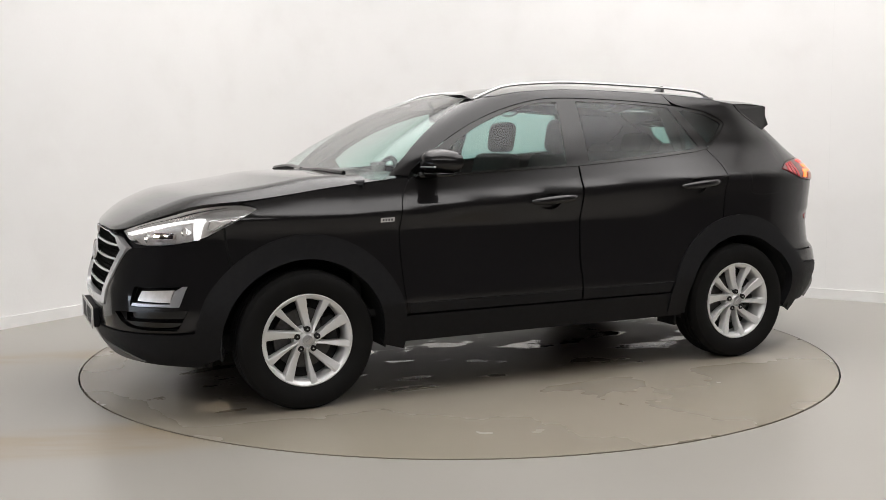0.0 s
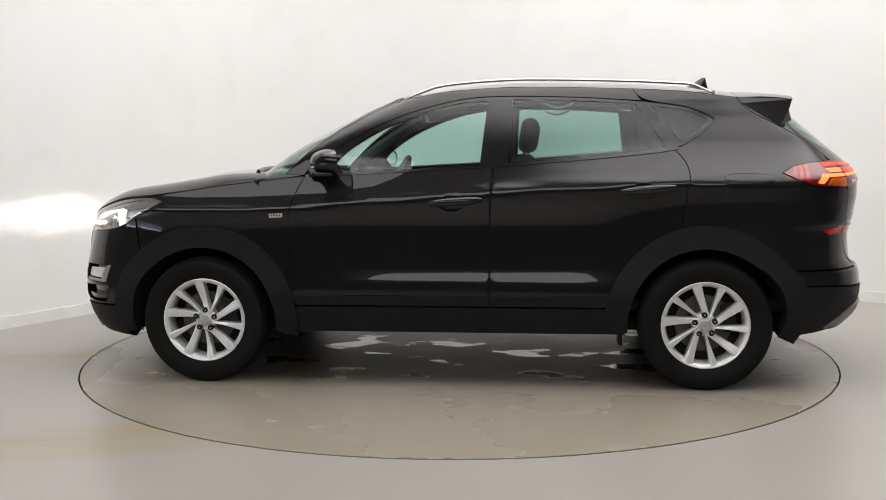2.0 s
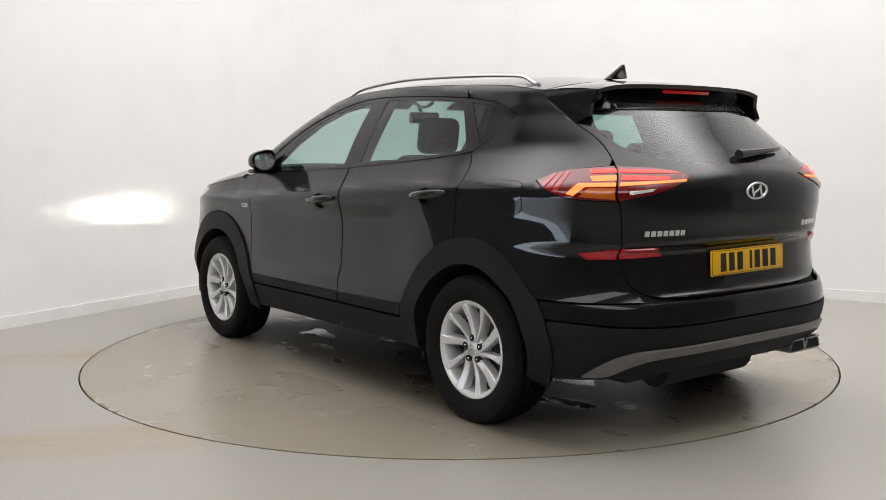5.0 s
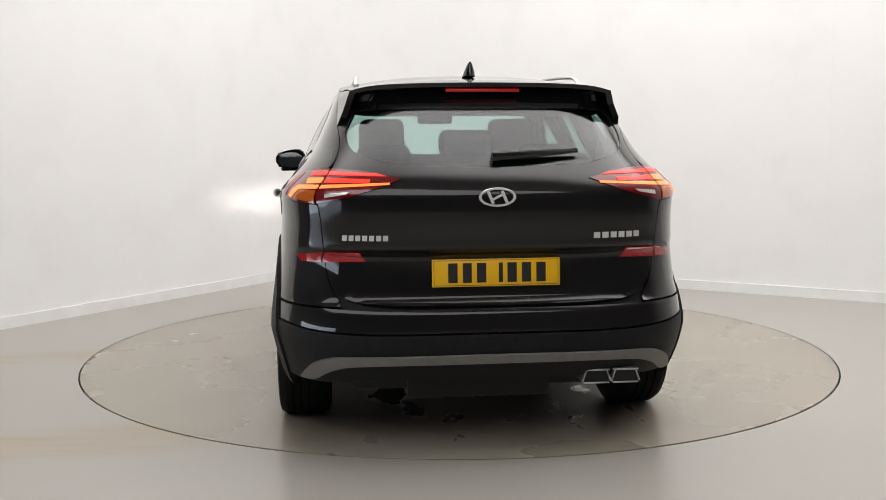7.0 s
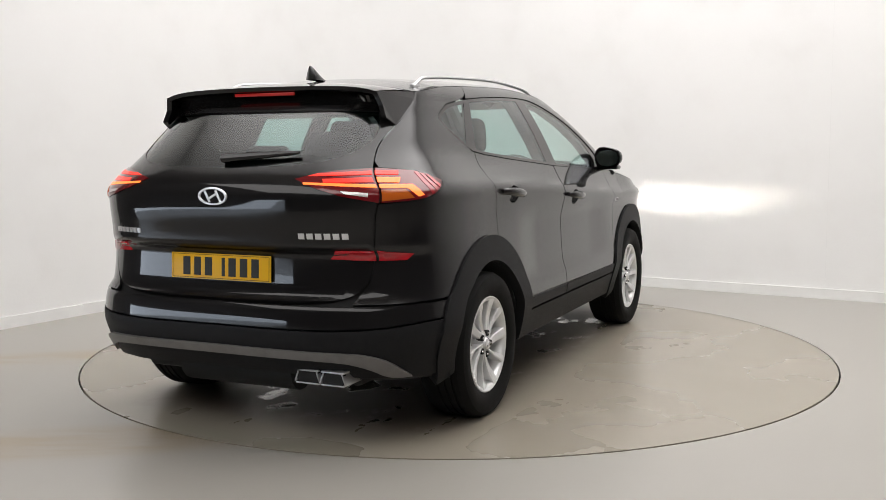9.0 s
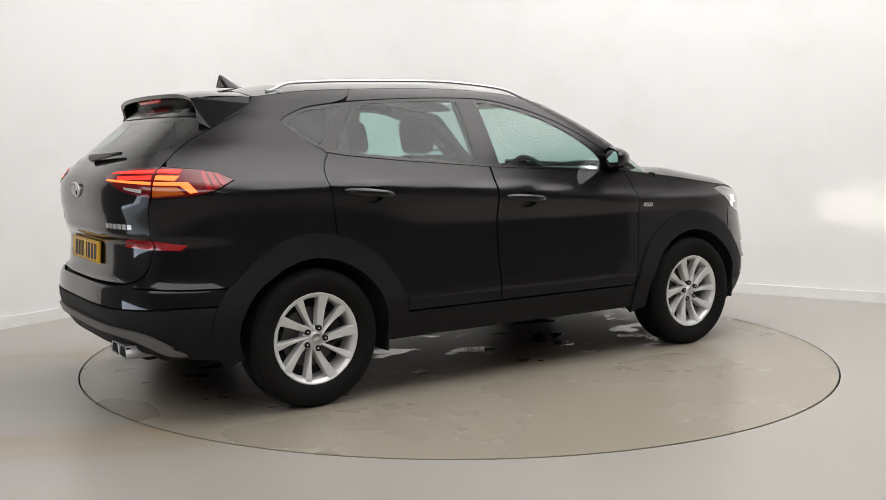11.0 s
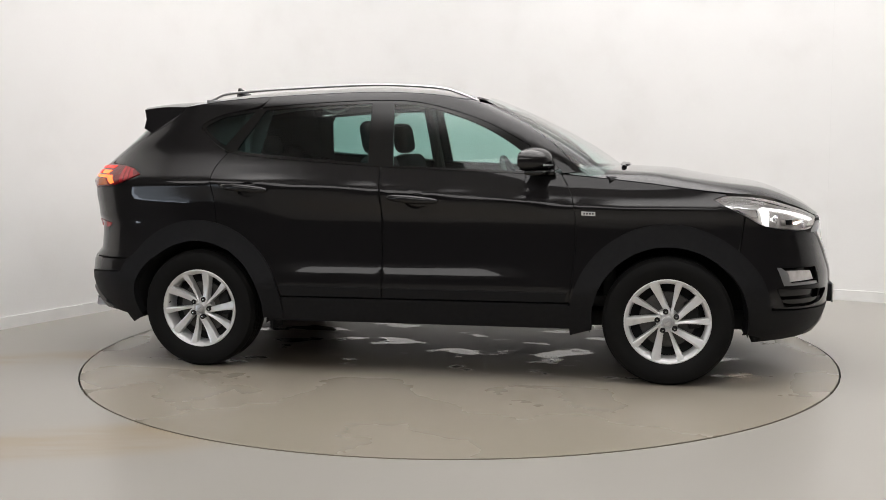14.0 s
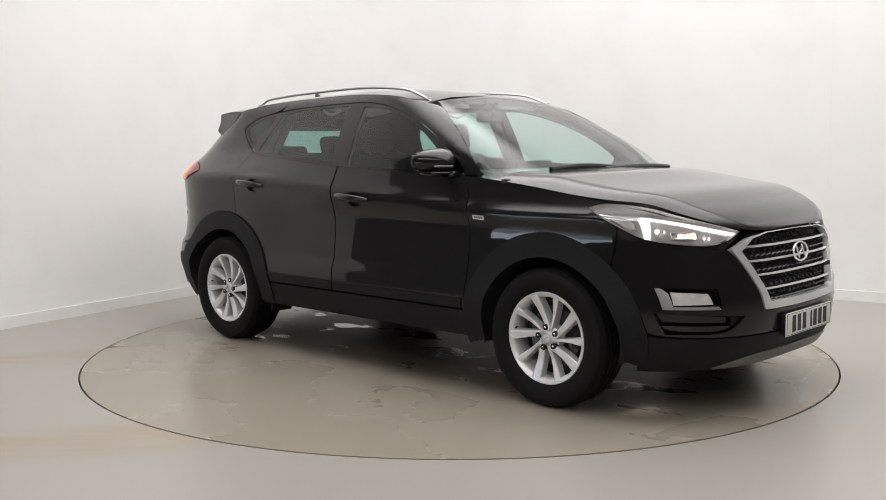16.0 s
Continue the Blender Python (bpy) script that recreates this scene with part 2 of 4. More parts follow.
taper = curve_through((0.78, 0.0), (1.0, 0.0035), (1.1, 0.008), (1.2, 0.018), (1.28, 0.0245), (1.39, 0.0235), (1.47, 0.018), (1.54, 0.012), (1.7, 0.011))
groove = curve_through((0.3, 0.0), (0.562, 0.0), (0.600, 0.62), (0.640, 1.0), (0.86, 1.0), (0.93, 0.5), (1.0, 0.0), (1.7, 0.0))


def scoop(u):
    """Depth of the hollow along the lower doors; it thins out to its ends."""
    f = max(0.0, min(1.0, (0.80 - u) / 0.5)) * max(0.0, min(1.0, (u + 0.98) / 0.35))
    return 0.013 * f * f * (3 - 2 * f)


def flank(u, z):
    """Half width of the body at x = u: the cabin draws in towards the back."""
    back = max(0.0, 0.3 - u)
    hip = (0.006 * math.exp(-((u - 1.3) / 0.42) ** 2) + 0.007 * math.exp(-((u + 1.3) / 0.42) ** 2)) * math.exp(-((z - 0.62) / 0.28) ** 2)
    rise = max(-1.4, min(1.2, u + 0.1)) * 0.078 * slant(z)
    return half_w(z + rise) * (1 - 0.0036 * u * u) - taper(z) * back * back + hip - scoop(u) * groove(z)


def body(u, z):
    """The left side of the body: u is x on the flank and runs on by length round the corners to the middle lines."""
    if u > X0F:
        a, b = CORNER_F(u - X0F)
        return Vector((X0F + (front_x(z) - X0F) * a, flank(X0F, z) * b, z))
    if u < X0R:
        a, b = CORNER_R(X0R - u)
        draw_in = 3.1 * taper(z) * (X0R - rear_x(z)) * a * (1 - a)
        return Vector((X0R + (rear_x(z) - X0R) * a, (flank(X0R, z) - draw_in) * b, z))
    return Vector((u, flank(u, z), z))


def nose(c, z):
    p = body(UF - abs(c), z)
    return Vector((p.x, p.y if c >= 0 else -p.y, z))


def tail(c, z):
    p = body(-UR + abs(c), z)
    return Vector((p.x, p.y if c >= 0 else -p.y, z))


# cabin
screen_x = curve_through((1.06, 1.19), (1.15, 1.05), (1.256, 0.90), (1.368, 0.705), (1.48, 0.482), (1.56, 0.295), (1.62, 0.12))
SCREEN_DEEP = 0.34
CORNER_S, LEN_S = corner_table(SCREEN_DEEP, 0.75, 4.4)


def cabin(u, z):
    """The left side of the cabin, in the same way, with the windscreen in front."""
    xs = screen_x(z) - SCREEN_DEEP
    if u > xs:
        a, b = CORNER_S(u - xs)
        p = flank(xs, z)
        return Vector((xs + SCREEN_DEEP * a, p * b, z))
    return body(u, z)


def screen(c, z):
    p = cabin(screen_x(z) - SCREEN_DEEP + LEN_S - abs(c), z)
    return Vector((p.x, p.y if c >= 0 else -p.y, z))


# roof edge along the car, and bonnet edge round the front
roof_edge = curve_through((-2.1, 1.495), (-1.76, 1.519), (-1.25, 1.555), (-0.97, 1.572), (-0.36, 1.588), (-0.05, 1.574), (0.22, 1.532), (0.434, 1.455), (0.645, 1.335), (0.78, 1.243), (0.90, 1.135))
bonnet_edge = curve_through((0.70, 1.125), (1.0, 1.095), (1.25, 1.066), (1.5, 1.038), (1.7, 1.018), (1.9, 1.003), (2.07, 0.955), (2.34, 0.885), (2.5, 0.872), (2.9, 0.868))


def roof(u, q):
    """Roof skin: u as on the flank edge, q from -1 to 1 across."""
    e = cabin(u, roof_edge(u))
    s = max(0.0, min(1.0, (u + 0.5) / 0.7))
    return Vector((e.x, e.y * q, e.z + (0.054 - 0.018 * s * s * (3 - 2 * s)) * (1 - abs(q) ** 2.4)))


bonnet_crown = curve_through((0.0, 0.0), (0.22, 0.017), (0.35, 0.036), (0.53, 0.056), (0.75, 0.062), (0.86, 0.047), (1.0, 0.03))
bonnet_bow = curve_through((0.0, 0.0), (0.22, 0.03), (0.5, 0.08), (0.75, 0.17), (1.0, 0.33))


def bonnet(u, q):
    """Bonnet skin: u as on the flank edge, q from -1 to 1 across."""
    e = body(u, bonnet_edge(u))
    back = max(0.0, min(1.0, (UF - u) / (UF - 0.7)))
    a = abs(q)
    top = 1 - 0.14 * (a / 0.83) ** 2 if a < 0.83 else 0.86 * (1 - ((a - 0.83) / 0.17) ** 1.6)
    lift = bonnet_crown(back) * top
    return Vector((e.x + (1 - q * q) * bonnet_bow(back), e.y * q, e.z + lift))

# ---- building helpers ----

def mesh_object(name, verts, faces, mat, parent=None, label="", smooth=False, normals=None):
    me = bpy.data.meshes.new(name)
    me.from_pydata([tuple(v) for v in verts], [], faces)
    me.materials.append(mat)
    if smooth:
        for p in me.polygons:
            p.use_smooth = True
    me.update()
    if normals is not None:
        me.normals_split_custom_set_from_vertices([tuple(n) for n in normals])
    ob = new(name, me)
    ob.parent = parent
    return tagged(ob, label)


def part(name, bm, mat, parent=None, label="", smooth=True):
    """Link a bmesh as one mesh object under a thing or a part."""
    bmesh.ops.recalc_face_normals(bm, faces=bm.faces)
    me = bpy.data.meshes.new(name)
    bm.to_mesh(me)
    bm.free()
    me.materials.append(mat)
    for p in me.polygons:
        p.use_smooth = smooth
    if smooth:
        me.set_sharp_from_angle(angle=radians(38))
    ob = new(name, me)
    ob.parent = parent
    return tagged(ob, label)


def box(size, m=Matrix(), bevel=0.0, segments=2):
    bm = bmesh.new()
    bmesh.ops.create_cube(bm, size=1, matrix=Matrix.Diagonal((*size, 1)))
    if bevel:
        bmesh.ops.bevel(bm, geom=bm.edges[:], offset=bevel, segments=segments, affect="EDGES", profile=0.5)
    bm.transform(m)
    return bm


def add(bm, other):
    me = bpy.data.meshes.new("tmp")
    other.to_mesh(me)
    other.free()
    bm.from_mesh(me)
    bpy.data.meshes.remove(me)
    return bm


def lathe(profile, steps=64, m=Matrix()):
    """Turn a profile of (radius, along) about the y axis."""
    bm = bmesh.new()
    rings = []
    for r, a in profile:
        rings.append([bm.verts.new((r * math.cos(2 * math.pi * i / steps), a, r * math.sin(2 * math.pi * i / steps))) for i in range(steps)])
    for p, q in zip(rings, rings[1:]):
        for i in range(steps):
            j = (i + 1) % steps
            bm.faces.new((p[i], p[j], q[j], q[i]))
    bm.transform(m)
    return bm


def tube(points, radius, sides=8, flat=1.0):
    """A round bar along points, its ends closed; flat squeezes it in height."""
    bm = bmesh.new()
    rings = []
    for i, p in enumerate(points):
        d = (Vector(points[min(i + 1, len(points) - 1)]) - Vector(points[max(i - 1, 0)])).normalized()
        side = d.cross(Vector((0, 0, 1)))
        side = side.normalized() if side.length > 1e-4 else Vector((1, 0, 0))
        up = side.cross(d)
        r = radius(i / (len(points) - 1)) if callable(radius) else radius
        rings.append([bm.verts.new(Vector(p) + side * r * math.cos(2 * math.pi * k / sides) + up * r * flat * math.sin(2 * math.pi * k / sides)) for k in range(sides)])
    for p, q in zip(rings, rings[1:]):
        for k in range(sides):
            bm.faces.new((p[k], p[(k + 1) % sides], q[(k + 1) % sides], q[k]))
    bm.faces.new(rings[0]), bm.faces.new(rings[-1])
    return bm


# ---- the studio ----
CORNER = Vector((-1.077, 4.354, 0))
ALONG_L, ALONG_R = Vector((-0.510, -0.860, 0)), Vector((0.860, -0.510, 0))
ROUND = 1.3
HIGH = 4.6


def studio_line(inset=0.0):
    """The plan of the white wall: left run, rounded corner, right run."""
    pts = [CORNER + ALONG_L * 5.6 + ALONG_R * inset]
    mid = CORNER + (ALONG_L + ALONG_R) * ROUND
    for i in range(33):
        a = math.pi / 2 * i / 32
        pts.append(mid - ALONG_R * (ROUND - inset) * math.cos(a) - ALONG_L * (ROUND - inset) * math.sin(a))
    pts.append(CORNER + ALONG_R * 12.4 + ALONG_L * inset)
    return pts


def upright(name, line, back, z0, z1, mat):
    verts, faces = [], []
    for p, q in zip(line, back):
        verts += [(p.x, p.y, z0), (p.x, p.y, z1), (q.x, q.y, z1), (q.x, q.y, z0)]
    for i in range(len(line) - 1):
        a, b = 4 * i, 4 * i + 4
        faces += [(a + k, b + k, b + (k + 1) % 4, a + (k + 1) % 4) for k in range(4)]
    faces += [(0, 1, 2, 3), tuple(len(verts) - k for k in (1, 2, 3, 4))]
    ob = mesh_object(name, verts, faces, mat, smooth=True)
    ob.data.set_sharp_from_angle(angle=radians(30))
    return ob


tagged(upright("wall_north", studio_line(), studio_line(-0.15), 0, HIGH, WALL), "plain white painted studio wall with a rounded corner", "wall", kind="structure")
tagged(upright("baseboard", studio_line(0.018), studio_line(0.001), 0, 0.085, SKIRT), "low white painted skirting board along the studio wall", "baseboard", kind="structure")
FAR_L, FAR_R = CORNER + ALONG_L * 20.0, CORNER + ALONG_R * 12.5
FAR = FAR_L + ALONG_R * 12.5
tagged(upright("wall_south", [FAR_L, FAR], [FAR_L + ALONG_L * 0.15, FAR + ALONG_L * 0.15], 0, HIGH, DARKWALL), "dark hall wall behind the camera", "wall", kind="structure")
tagged(upright("wall_east", [FAR_R, FAR], [FAR_R + ALONG_R * 0.15, FAR + ALONG_R * 0.15], 0, HIGH, DARKWALL), "dark hall wall beside the camera", "wall", kind="structure")

# the left run goes on past a wide entrance to the open air
DOOR_A, DOOR_B = CORNER + ALONG_L * 7.2, CORNER + ALONG_L * 18.6
out = ALONG_R * -0.15
tagged(upright("wall_west", [FAR_L, DOOR_B], [FAR_L + out, DOOR_B + out], 0, HIGH, DARKWALL), "dark hall wall past the entrance", "wall", kind="structure")
tagged(upright("wall_over_entrance", [DOOR_B, DOOR_A], [DOOR_B + out, DOOR_A + out], 0.64, HIGH, DARKWALL), "dark shutter wall over the wide low entrance", "wall", kind="structure")
WHITE_L, WHITE_R = CORNER + ALONG_L * 5.6, CORNER + ALONG_R * 12.4
tagged(upright("wall_beside_entrance", [DOOR_A, WHITE_L], [DOOR_A + out, WHITE_L + out], 0, HIGH, DARKWALL), "dark hall wall beside the entrance", "wall", kind="structure")
tagged(upright("wall_north_east", [WHITE_R, FAR_R], [WHITE_R - ALONG_L * 0.15, FAR_R - ALONG_L * 0.15], 0, HIGH, DARKWALL), "dark hall wall past the white one", "wall", kind="structure")
away = ALONG_R * -2.5
tagged(upright("backdrop", [DOOR_B + away + ALONG_L * 18.0, DOOR_A + away - ALONG_L * 2.5], [DOOR_B + away * 1.04 + ALONG_L * 18.0, DOOR_A + away * 1.04 - ALONG_L * 2.5], 0.0, 4.2, DAYLIGHT), "bright daylight outside the entrance", "backdrop", kind="structure")

# a fine upright joint in the right run, and joints in the floor
seam_at = Vector((3.03, 1.905, 0))
tagged(upright("wall_joint", [seam_at + ALONG_L * 0.001, seam_at + ALONG_L * 0.001 + ALONG_R * 0.003], [seam_at, seam_at + ALONG_R * 0.003], 0.09, HIGH, SEAM), "fine upright joint in the wall", "wall joint", kind="structure")


def floor_joint(a, b):
    a, b = Vector((*a, 0)), Vector((*b, 0))
    d = (b - a).normalized()
    n = Vector((-d.y, d.x, 0)) * 0.0022
    up = Vector((0, 0, 0.0015))
    tagged(mesh_object("floor_joint", [a - n + up, b - n + up, b + n + up, a + n + up], [(0, 1, 2, 3)], JOINT), "thin dark joint in the floor", "floor joint", kind="structure")


floor_joint((-2.85, -2.25), (-1.25, -3.05))
floor_joint((2.22, -1.72), (4.2, -2.6))

TABLE_R = 2.252


def flat_ring(name, r0, outer, z, mat, depth=0.0, steps=192):
    verts, faces = [], []
    for i in range(steps):
        a = 2 * math.pi * i / steps
        d = Vector((math.cos(a), math.sin(a), 0))
        o = outer(d)
        verts += [(d.x * r0, d.y * r0, z), (o.x, o.y, z)]
    for i in range(steps):
        a, b = 2 * i, 2 * ((i + 1) % steps)
        faces.append((a, a + 1, b + 1, b))
    if depth:
        n = len(verts)
        for i in range(steps):
            verts.append((verts[2 * i][0], verts[2 * i][1], z - depth))
        for i in range(steps):
            faces.append((2 * i, 2 * ((i + 1) % steps), n + (i + 1) % steps, n + i))
    return mesh_object(name, verts, faces, mat)


tagged(flat_ring("floor", TABLE_R + 0.010, lambda d: d * 24.0, 0.0, FLOOR, 0.04), "pale grey coated studio floor with brown tyre stains", "floor", kind="structure")
tagged(flat_ring("turntable_pit", 0.0005, lambda d: d * (TABLE_R + 0.05), -0.035, GAP), "dark gap round the turntable", "turntable gap", kind="structure")
ceiling_line = [CORNER, FAR_L, FAR, FAR_R]
cv = [(p.x, p.y, HIGH + k) for k in (0, 0.12) for p in ceiling_line]
tagged(mesh_object("ceiling", cv, [(0, 1, 2, 3), (7, 6, 5, 4), (0, 4, 5, 1), (1, 5, 6, 2), (2, 6, 7, 3), (3, 7, 4, 0)], CEIL), "plain light ceiling of the studio", "ceiling", kind="structure")

# the wide ceiling light over the disc: a shallow tray with a lit cloth under it
tray = part("ceiling_light", box((9.6, 6.7, 0.06), pose(0, 0, 0.045)), CEIL, None, "", smooth=False)
tray.matrix_world = pose(1.18, -0.47, 4.45, 0, 0, -30.7)
tagged(tray, "wide white ceiling light panel over the turntable", "ceiling light", kind="structure")
part("lit_cloth", box((9.5, 6.6, 0.012), pose(0, 0, 0.006)), LIGHTBOX, tray, "glowing white cloth", smooth=False)

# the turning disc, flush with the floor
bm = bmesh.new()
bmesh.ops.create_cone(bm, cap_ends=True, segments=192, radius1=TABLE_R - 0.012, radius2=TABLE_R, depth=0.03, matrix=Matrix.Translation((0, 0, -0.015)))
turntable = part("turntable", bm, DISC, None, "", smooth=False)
tagged(turntable, "round grey turntable set flush into the floor, wet and tinted darker for shade under the car", "turntable")
ring = bmesh.new()
edge = [[ring.verts.new((r * math.cos(2 * math.pi * k / 192), r * math.sin(2 * math.pi * k / 192), z)) for r, z in ((TABLE_R - 0.016, 0.0015), (TABLE_R - 0.001, 0.0015), (TABLE_R - 0.001, -0.02))] for k in range(192)]
for k in range(192):
    for j in range(2):
        ring.faces.new((edge[k][j], edge[k][j + 1], edge[(k + 1) % 192][j + 1], edge[(k + 1) % 192][j]))
part("edge_ring", ring, DISC, turntable)

# ---- skin panels: an outline in a skin's own two coordinates, meshed and laid on the skin ----
from mathutils.geometry import delaunay_2d_cdt


def soften(loop, rounds=2):
    """Round the slight bends of an outline and keep its sharp corners."""
    pts = [Vector(p).to_2d() for p in loop]
    for _ in range(rounds):
        out = []
        n = len(pts)
        for i in range(n):
            a, b, c = pts[i - 1], pts[i], pts[(i + 1) % n]
            d, e = b - a, c - b
            if d.length < 1e-6 or e.length < 1e-6:
                continue
            if abs(d.angle(e, 0.0)) < radians(52):
                out += [b - d * 0.25, b + e * 0.25]
            else:
                out.append(b)
        pts = out
    return pts


def dense(loop, step):
    out = []
    for a, b in zip(loop, loop[1:] + loop[:1]):
        n = max(1, math.ceil((b - a).length / step))
        out += [a + (b - a) * (k / n) for k in range(n)]
    return out


def area(loop):
    return sum(a.x * b.y - b.x * a.y for a, b in zip(loop, loop[1:] + loop[:1])) / 2


def inset(loop, d):
    """Move an outline inwards by d."""
    if area(loop) < 0:
        loop = loop[::-1]
    out, n = [], len(loop)
    for i in range(n):
        a, b, c = loop[i - 1], loop[i], loop[(i + 1) % n]
        e, f = (b - a).normalized(), (c - b).normalized()
        k = Vector((-e.y - f.y, e.x + f.x))
        k = k.normalized() / max(0.5, math.sqrt(max(0.0, (1 + e.dot(f)) / 2)))
        out.append(b + k * d)
    return out


def within(p, loops):
    odd = False
    for loop in loops:
        for a, b in zip(loop, loop[1:] + loop[:1]):
            if (a.y > p[1]) != (b.y > p[1]) and p[0] < (b.x - a.x) * (p[1] - a.y) / (b.y - a.y) + a.x:
                odd = not odd
    return odd


def skin(name, loops, surf, mat, parent, label="", step=0.035, gap=0.0025, off=0.0, thick=0.014, right=False, rounds=2, scale=(1.0, 1.0)):
    """A panel: loops[0] is its outline, the others are holes. gap: the half joint; off: how proud it lies; right: the mirrored one."""
    sx, sy = scale
    made = []
    for i, loop in enumerate(loops):
        loop = soften([(a * sx, b * sy) for a, b in loop], rounds)
        made.append(dense(inset(loop, gap if i == 0 else -gap), step))
    pts, edges = [], []
    for loop in made:
        k = len(pts)
        pts += loop
        edges += [(k + i, k + (i + 1) % len(loop)) for i in range(len(loop))]
    lo = [min(p[k] for p in made[0]) for k in (0, 1)]
    hi = [max(p[k] for p in made[0]) for k in (0, 1)]
    rim = list(pts)
    for i in range(int((hi[0] - lo[0]) / step) + 1):
        for j in range(int((hi[1] - lo[1]) / step) + 1):
            p = Vector((lo[0] + (i + 0.5 * (j % 2)) * step, lo[1] + j * step))
            if within(p, made) and min((p - r).length_squared for r in rim) > (0.45 * step) ** 2:
                pts.append(p)
    flat, found, tris = delaunay_2d_cdt(pts, edges, [], 0, 1e-6)[:3]
    verts, normals = [], []
    for p in flat:
        a, b = p.x / sx, p.y / sy
        q = surf(a, b)
        n = (surf(a + 0.004, b) - surf(a - 0.004, b)).cross(surf(a, b + 0.004) - surf(a, b - 0.004)).normalized()
        if n.dot(q - Vector((0, 0, 0.7))) < 0:
            n = -n
        verts.append(q + n * off)
        normals.append(n)
    faces, count = [], {}
    for t in tris:
        mid = (flat[t[0]] + flat[t[1]] + flat[t[2]]) / 3
        if not within(mid, made):
            continue
        f = tuple(t)
        if (verts[f[1]] - verts[f[0]]).cross(verts[f[2]] - verts[f[0]]).dot(normals[f[0]]) < 0:
            f = f[::-1]
        faces.append(f)
        for k in range(3):
            count[(f[k], f[(k + 1) % 3])] = 1
    if thick:
        at = {}
        for a, b in list(count):
            if (b, a) in count:
                continue
            for v in (a, b):
                if v not in at:
                    at[v] = len(verts)
                    verts += [verts[v].copy(), verts[v] - normals[v] * thick]
                    normals += [Vector(), Vector()]
            faces.append((at[b], at[a], at[a] + 1, at[b] + 1))
    if right:
        verts = [Vector((v.x, -v.y, v.z)) for v in verts]
        normals = [Vector((v.x, -v.y, v.z)) for v in normals]
        faces = [f[::-1] for f in faces]
    return mesh_object(name, verts, faces, mat, parent, label, True, normals)


def arc(cx, cz, r, a0, a1, n=12):
    return [(cx + r * math.cos(radians(a0 + (a1 - a0) * k / n)), cz + r * math.sin(radians(a0 + (a1 - a0) * k / n))) for k in range(n + 1)]


def both(half):
    """A closed outline from its half at c >= 0, given from the lower to the upper middle."""
    return half + [(-a, b) for a, b in reversed(half) if a > 1e-6]


# ---- the car ----
car = new("car")
tagged(car, "black five-door sport utility car with grey alloy wheels on the turntable", "car")
OFF = Matrix.Translation((-0.0456, 0.1148, 0))
AXLE, HUB_Z, R_OUT, R_IN = 1.335, 0.337, 0.518, 0.402

LAMP = [(1.60, 0.985), (1.70, 1.006), (1.90, 0.993), (2.07, 0.946), (2.34, 0.875), (2.19, 0.806), (1.86, 0.835), (1.74, 0.902)]
DLO = [(0.70, 1.122), (-0.235, 1.169), (-0.797, 1.212), (-1.10, 1.240), (-1.21, 1.258), (-1.44, 1.382), (-1.457, 1.405), (-1.42, 1.427), (-1.267, 1.470), (-1.017, 1.505), (-0.67, 1.530), (-0.268, 1.540), (-0.053, 1.527), (0.223, 1.454), (0.435, 1.365), (0.645, 1.241), (0.76, 1.15)]
DOOR_F = [(0.770, 1.118), (0.831, 1.008), (0.854, 0.861), (0.849, 0.712), (0.830, 0.52), (0.812, 0.43)]
DOOR_R = [(-0.818, 0.43)] + arc(-AXLE, HUB_Z, R_OUT, 12, 76) + [(-1.227, 1.005), (-1.251, 1.107), (-1.236, 1.182), (-1.178, 1.249)]
bonnet_line = [(u, bonnet_edge(u)) for u in (1.70, 1.5, 1.25, 1.0, 0.80)]


# how far from the middle the windscreen reaches at a height
pillar_c = curve_through((1.08, 0.860), (1.13, 0.840), (1.25, 0.790), (1.40, 0.722), (1.53, 0.652), (1.60, 0.62))


def pillar_u(z):
    return screen_x(z) - SCREEN_DEEP + LEN_S - pillar_c(z)


roof_line = [(pillar_u(z), z) for z in (1.13, 1.2, 1.27, 1.34, 1.40, 1.46, 1.50)] + [(x, roof_edge(x)) for x in (0.20, 0.08, -0.05, -0.2, -0.36, -0.6, -0.97, -1.2, -1.47, -1.74)]
HANDLES = ((0.098, 0.973, -0.178, 0.994), (-0.895, 1.031, -1.169, 1.055))


def cup_outline(k):
    x0, z0, x1, z1 = HANDLES[k]
    xm, zm = (x0 + x1) / 2 + 0.02, (z0 + z1) / 2 - 0.004
    return [(xm + 0.066 * math.cos(radians(a)), zm - 0.006 + 0.041 * math.sin(radians(a))) for a in range(0, 360, 20)]


GATE_SIDE = [(-2.23, 0.645), (-2.165, 0.715), (-2.13, 0.856), (-2.106, 1.03)]

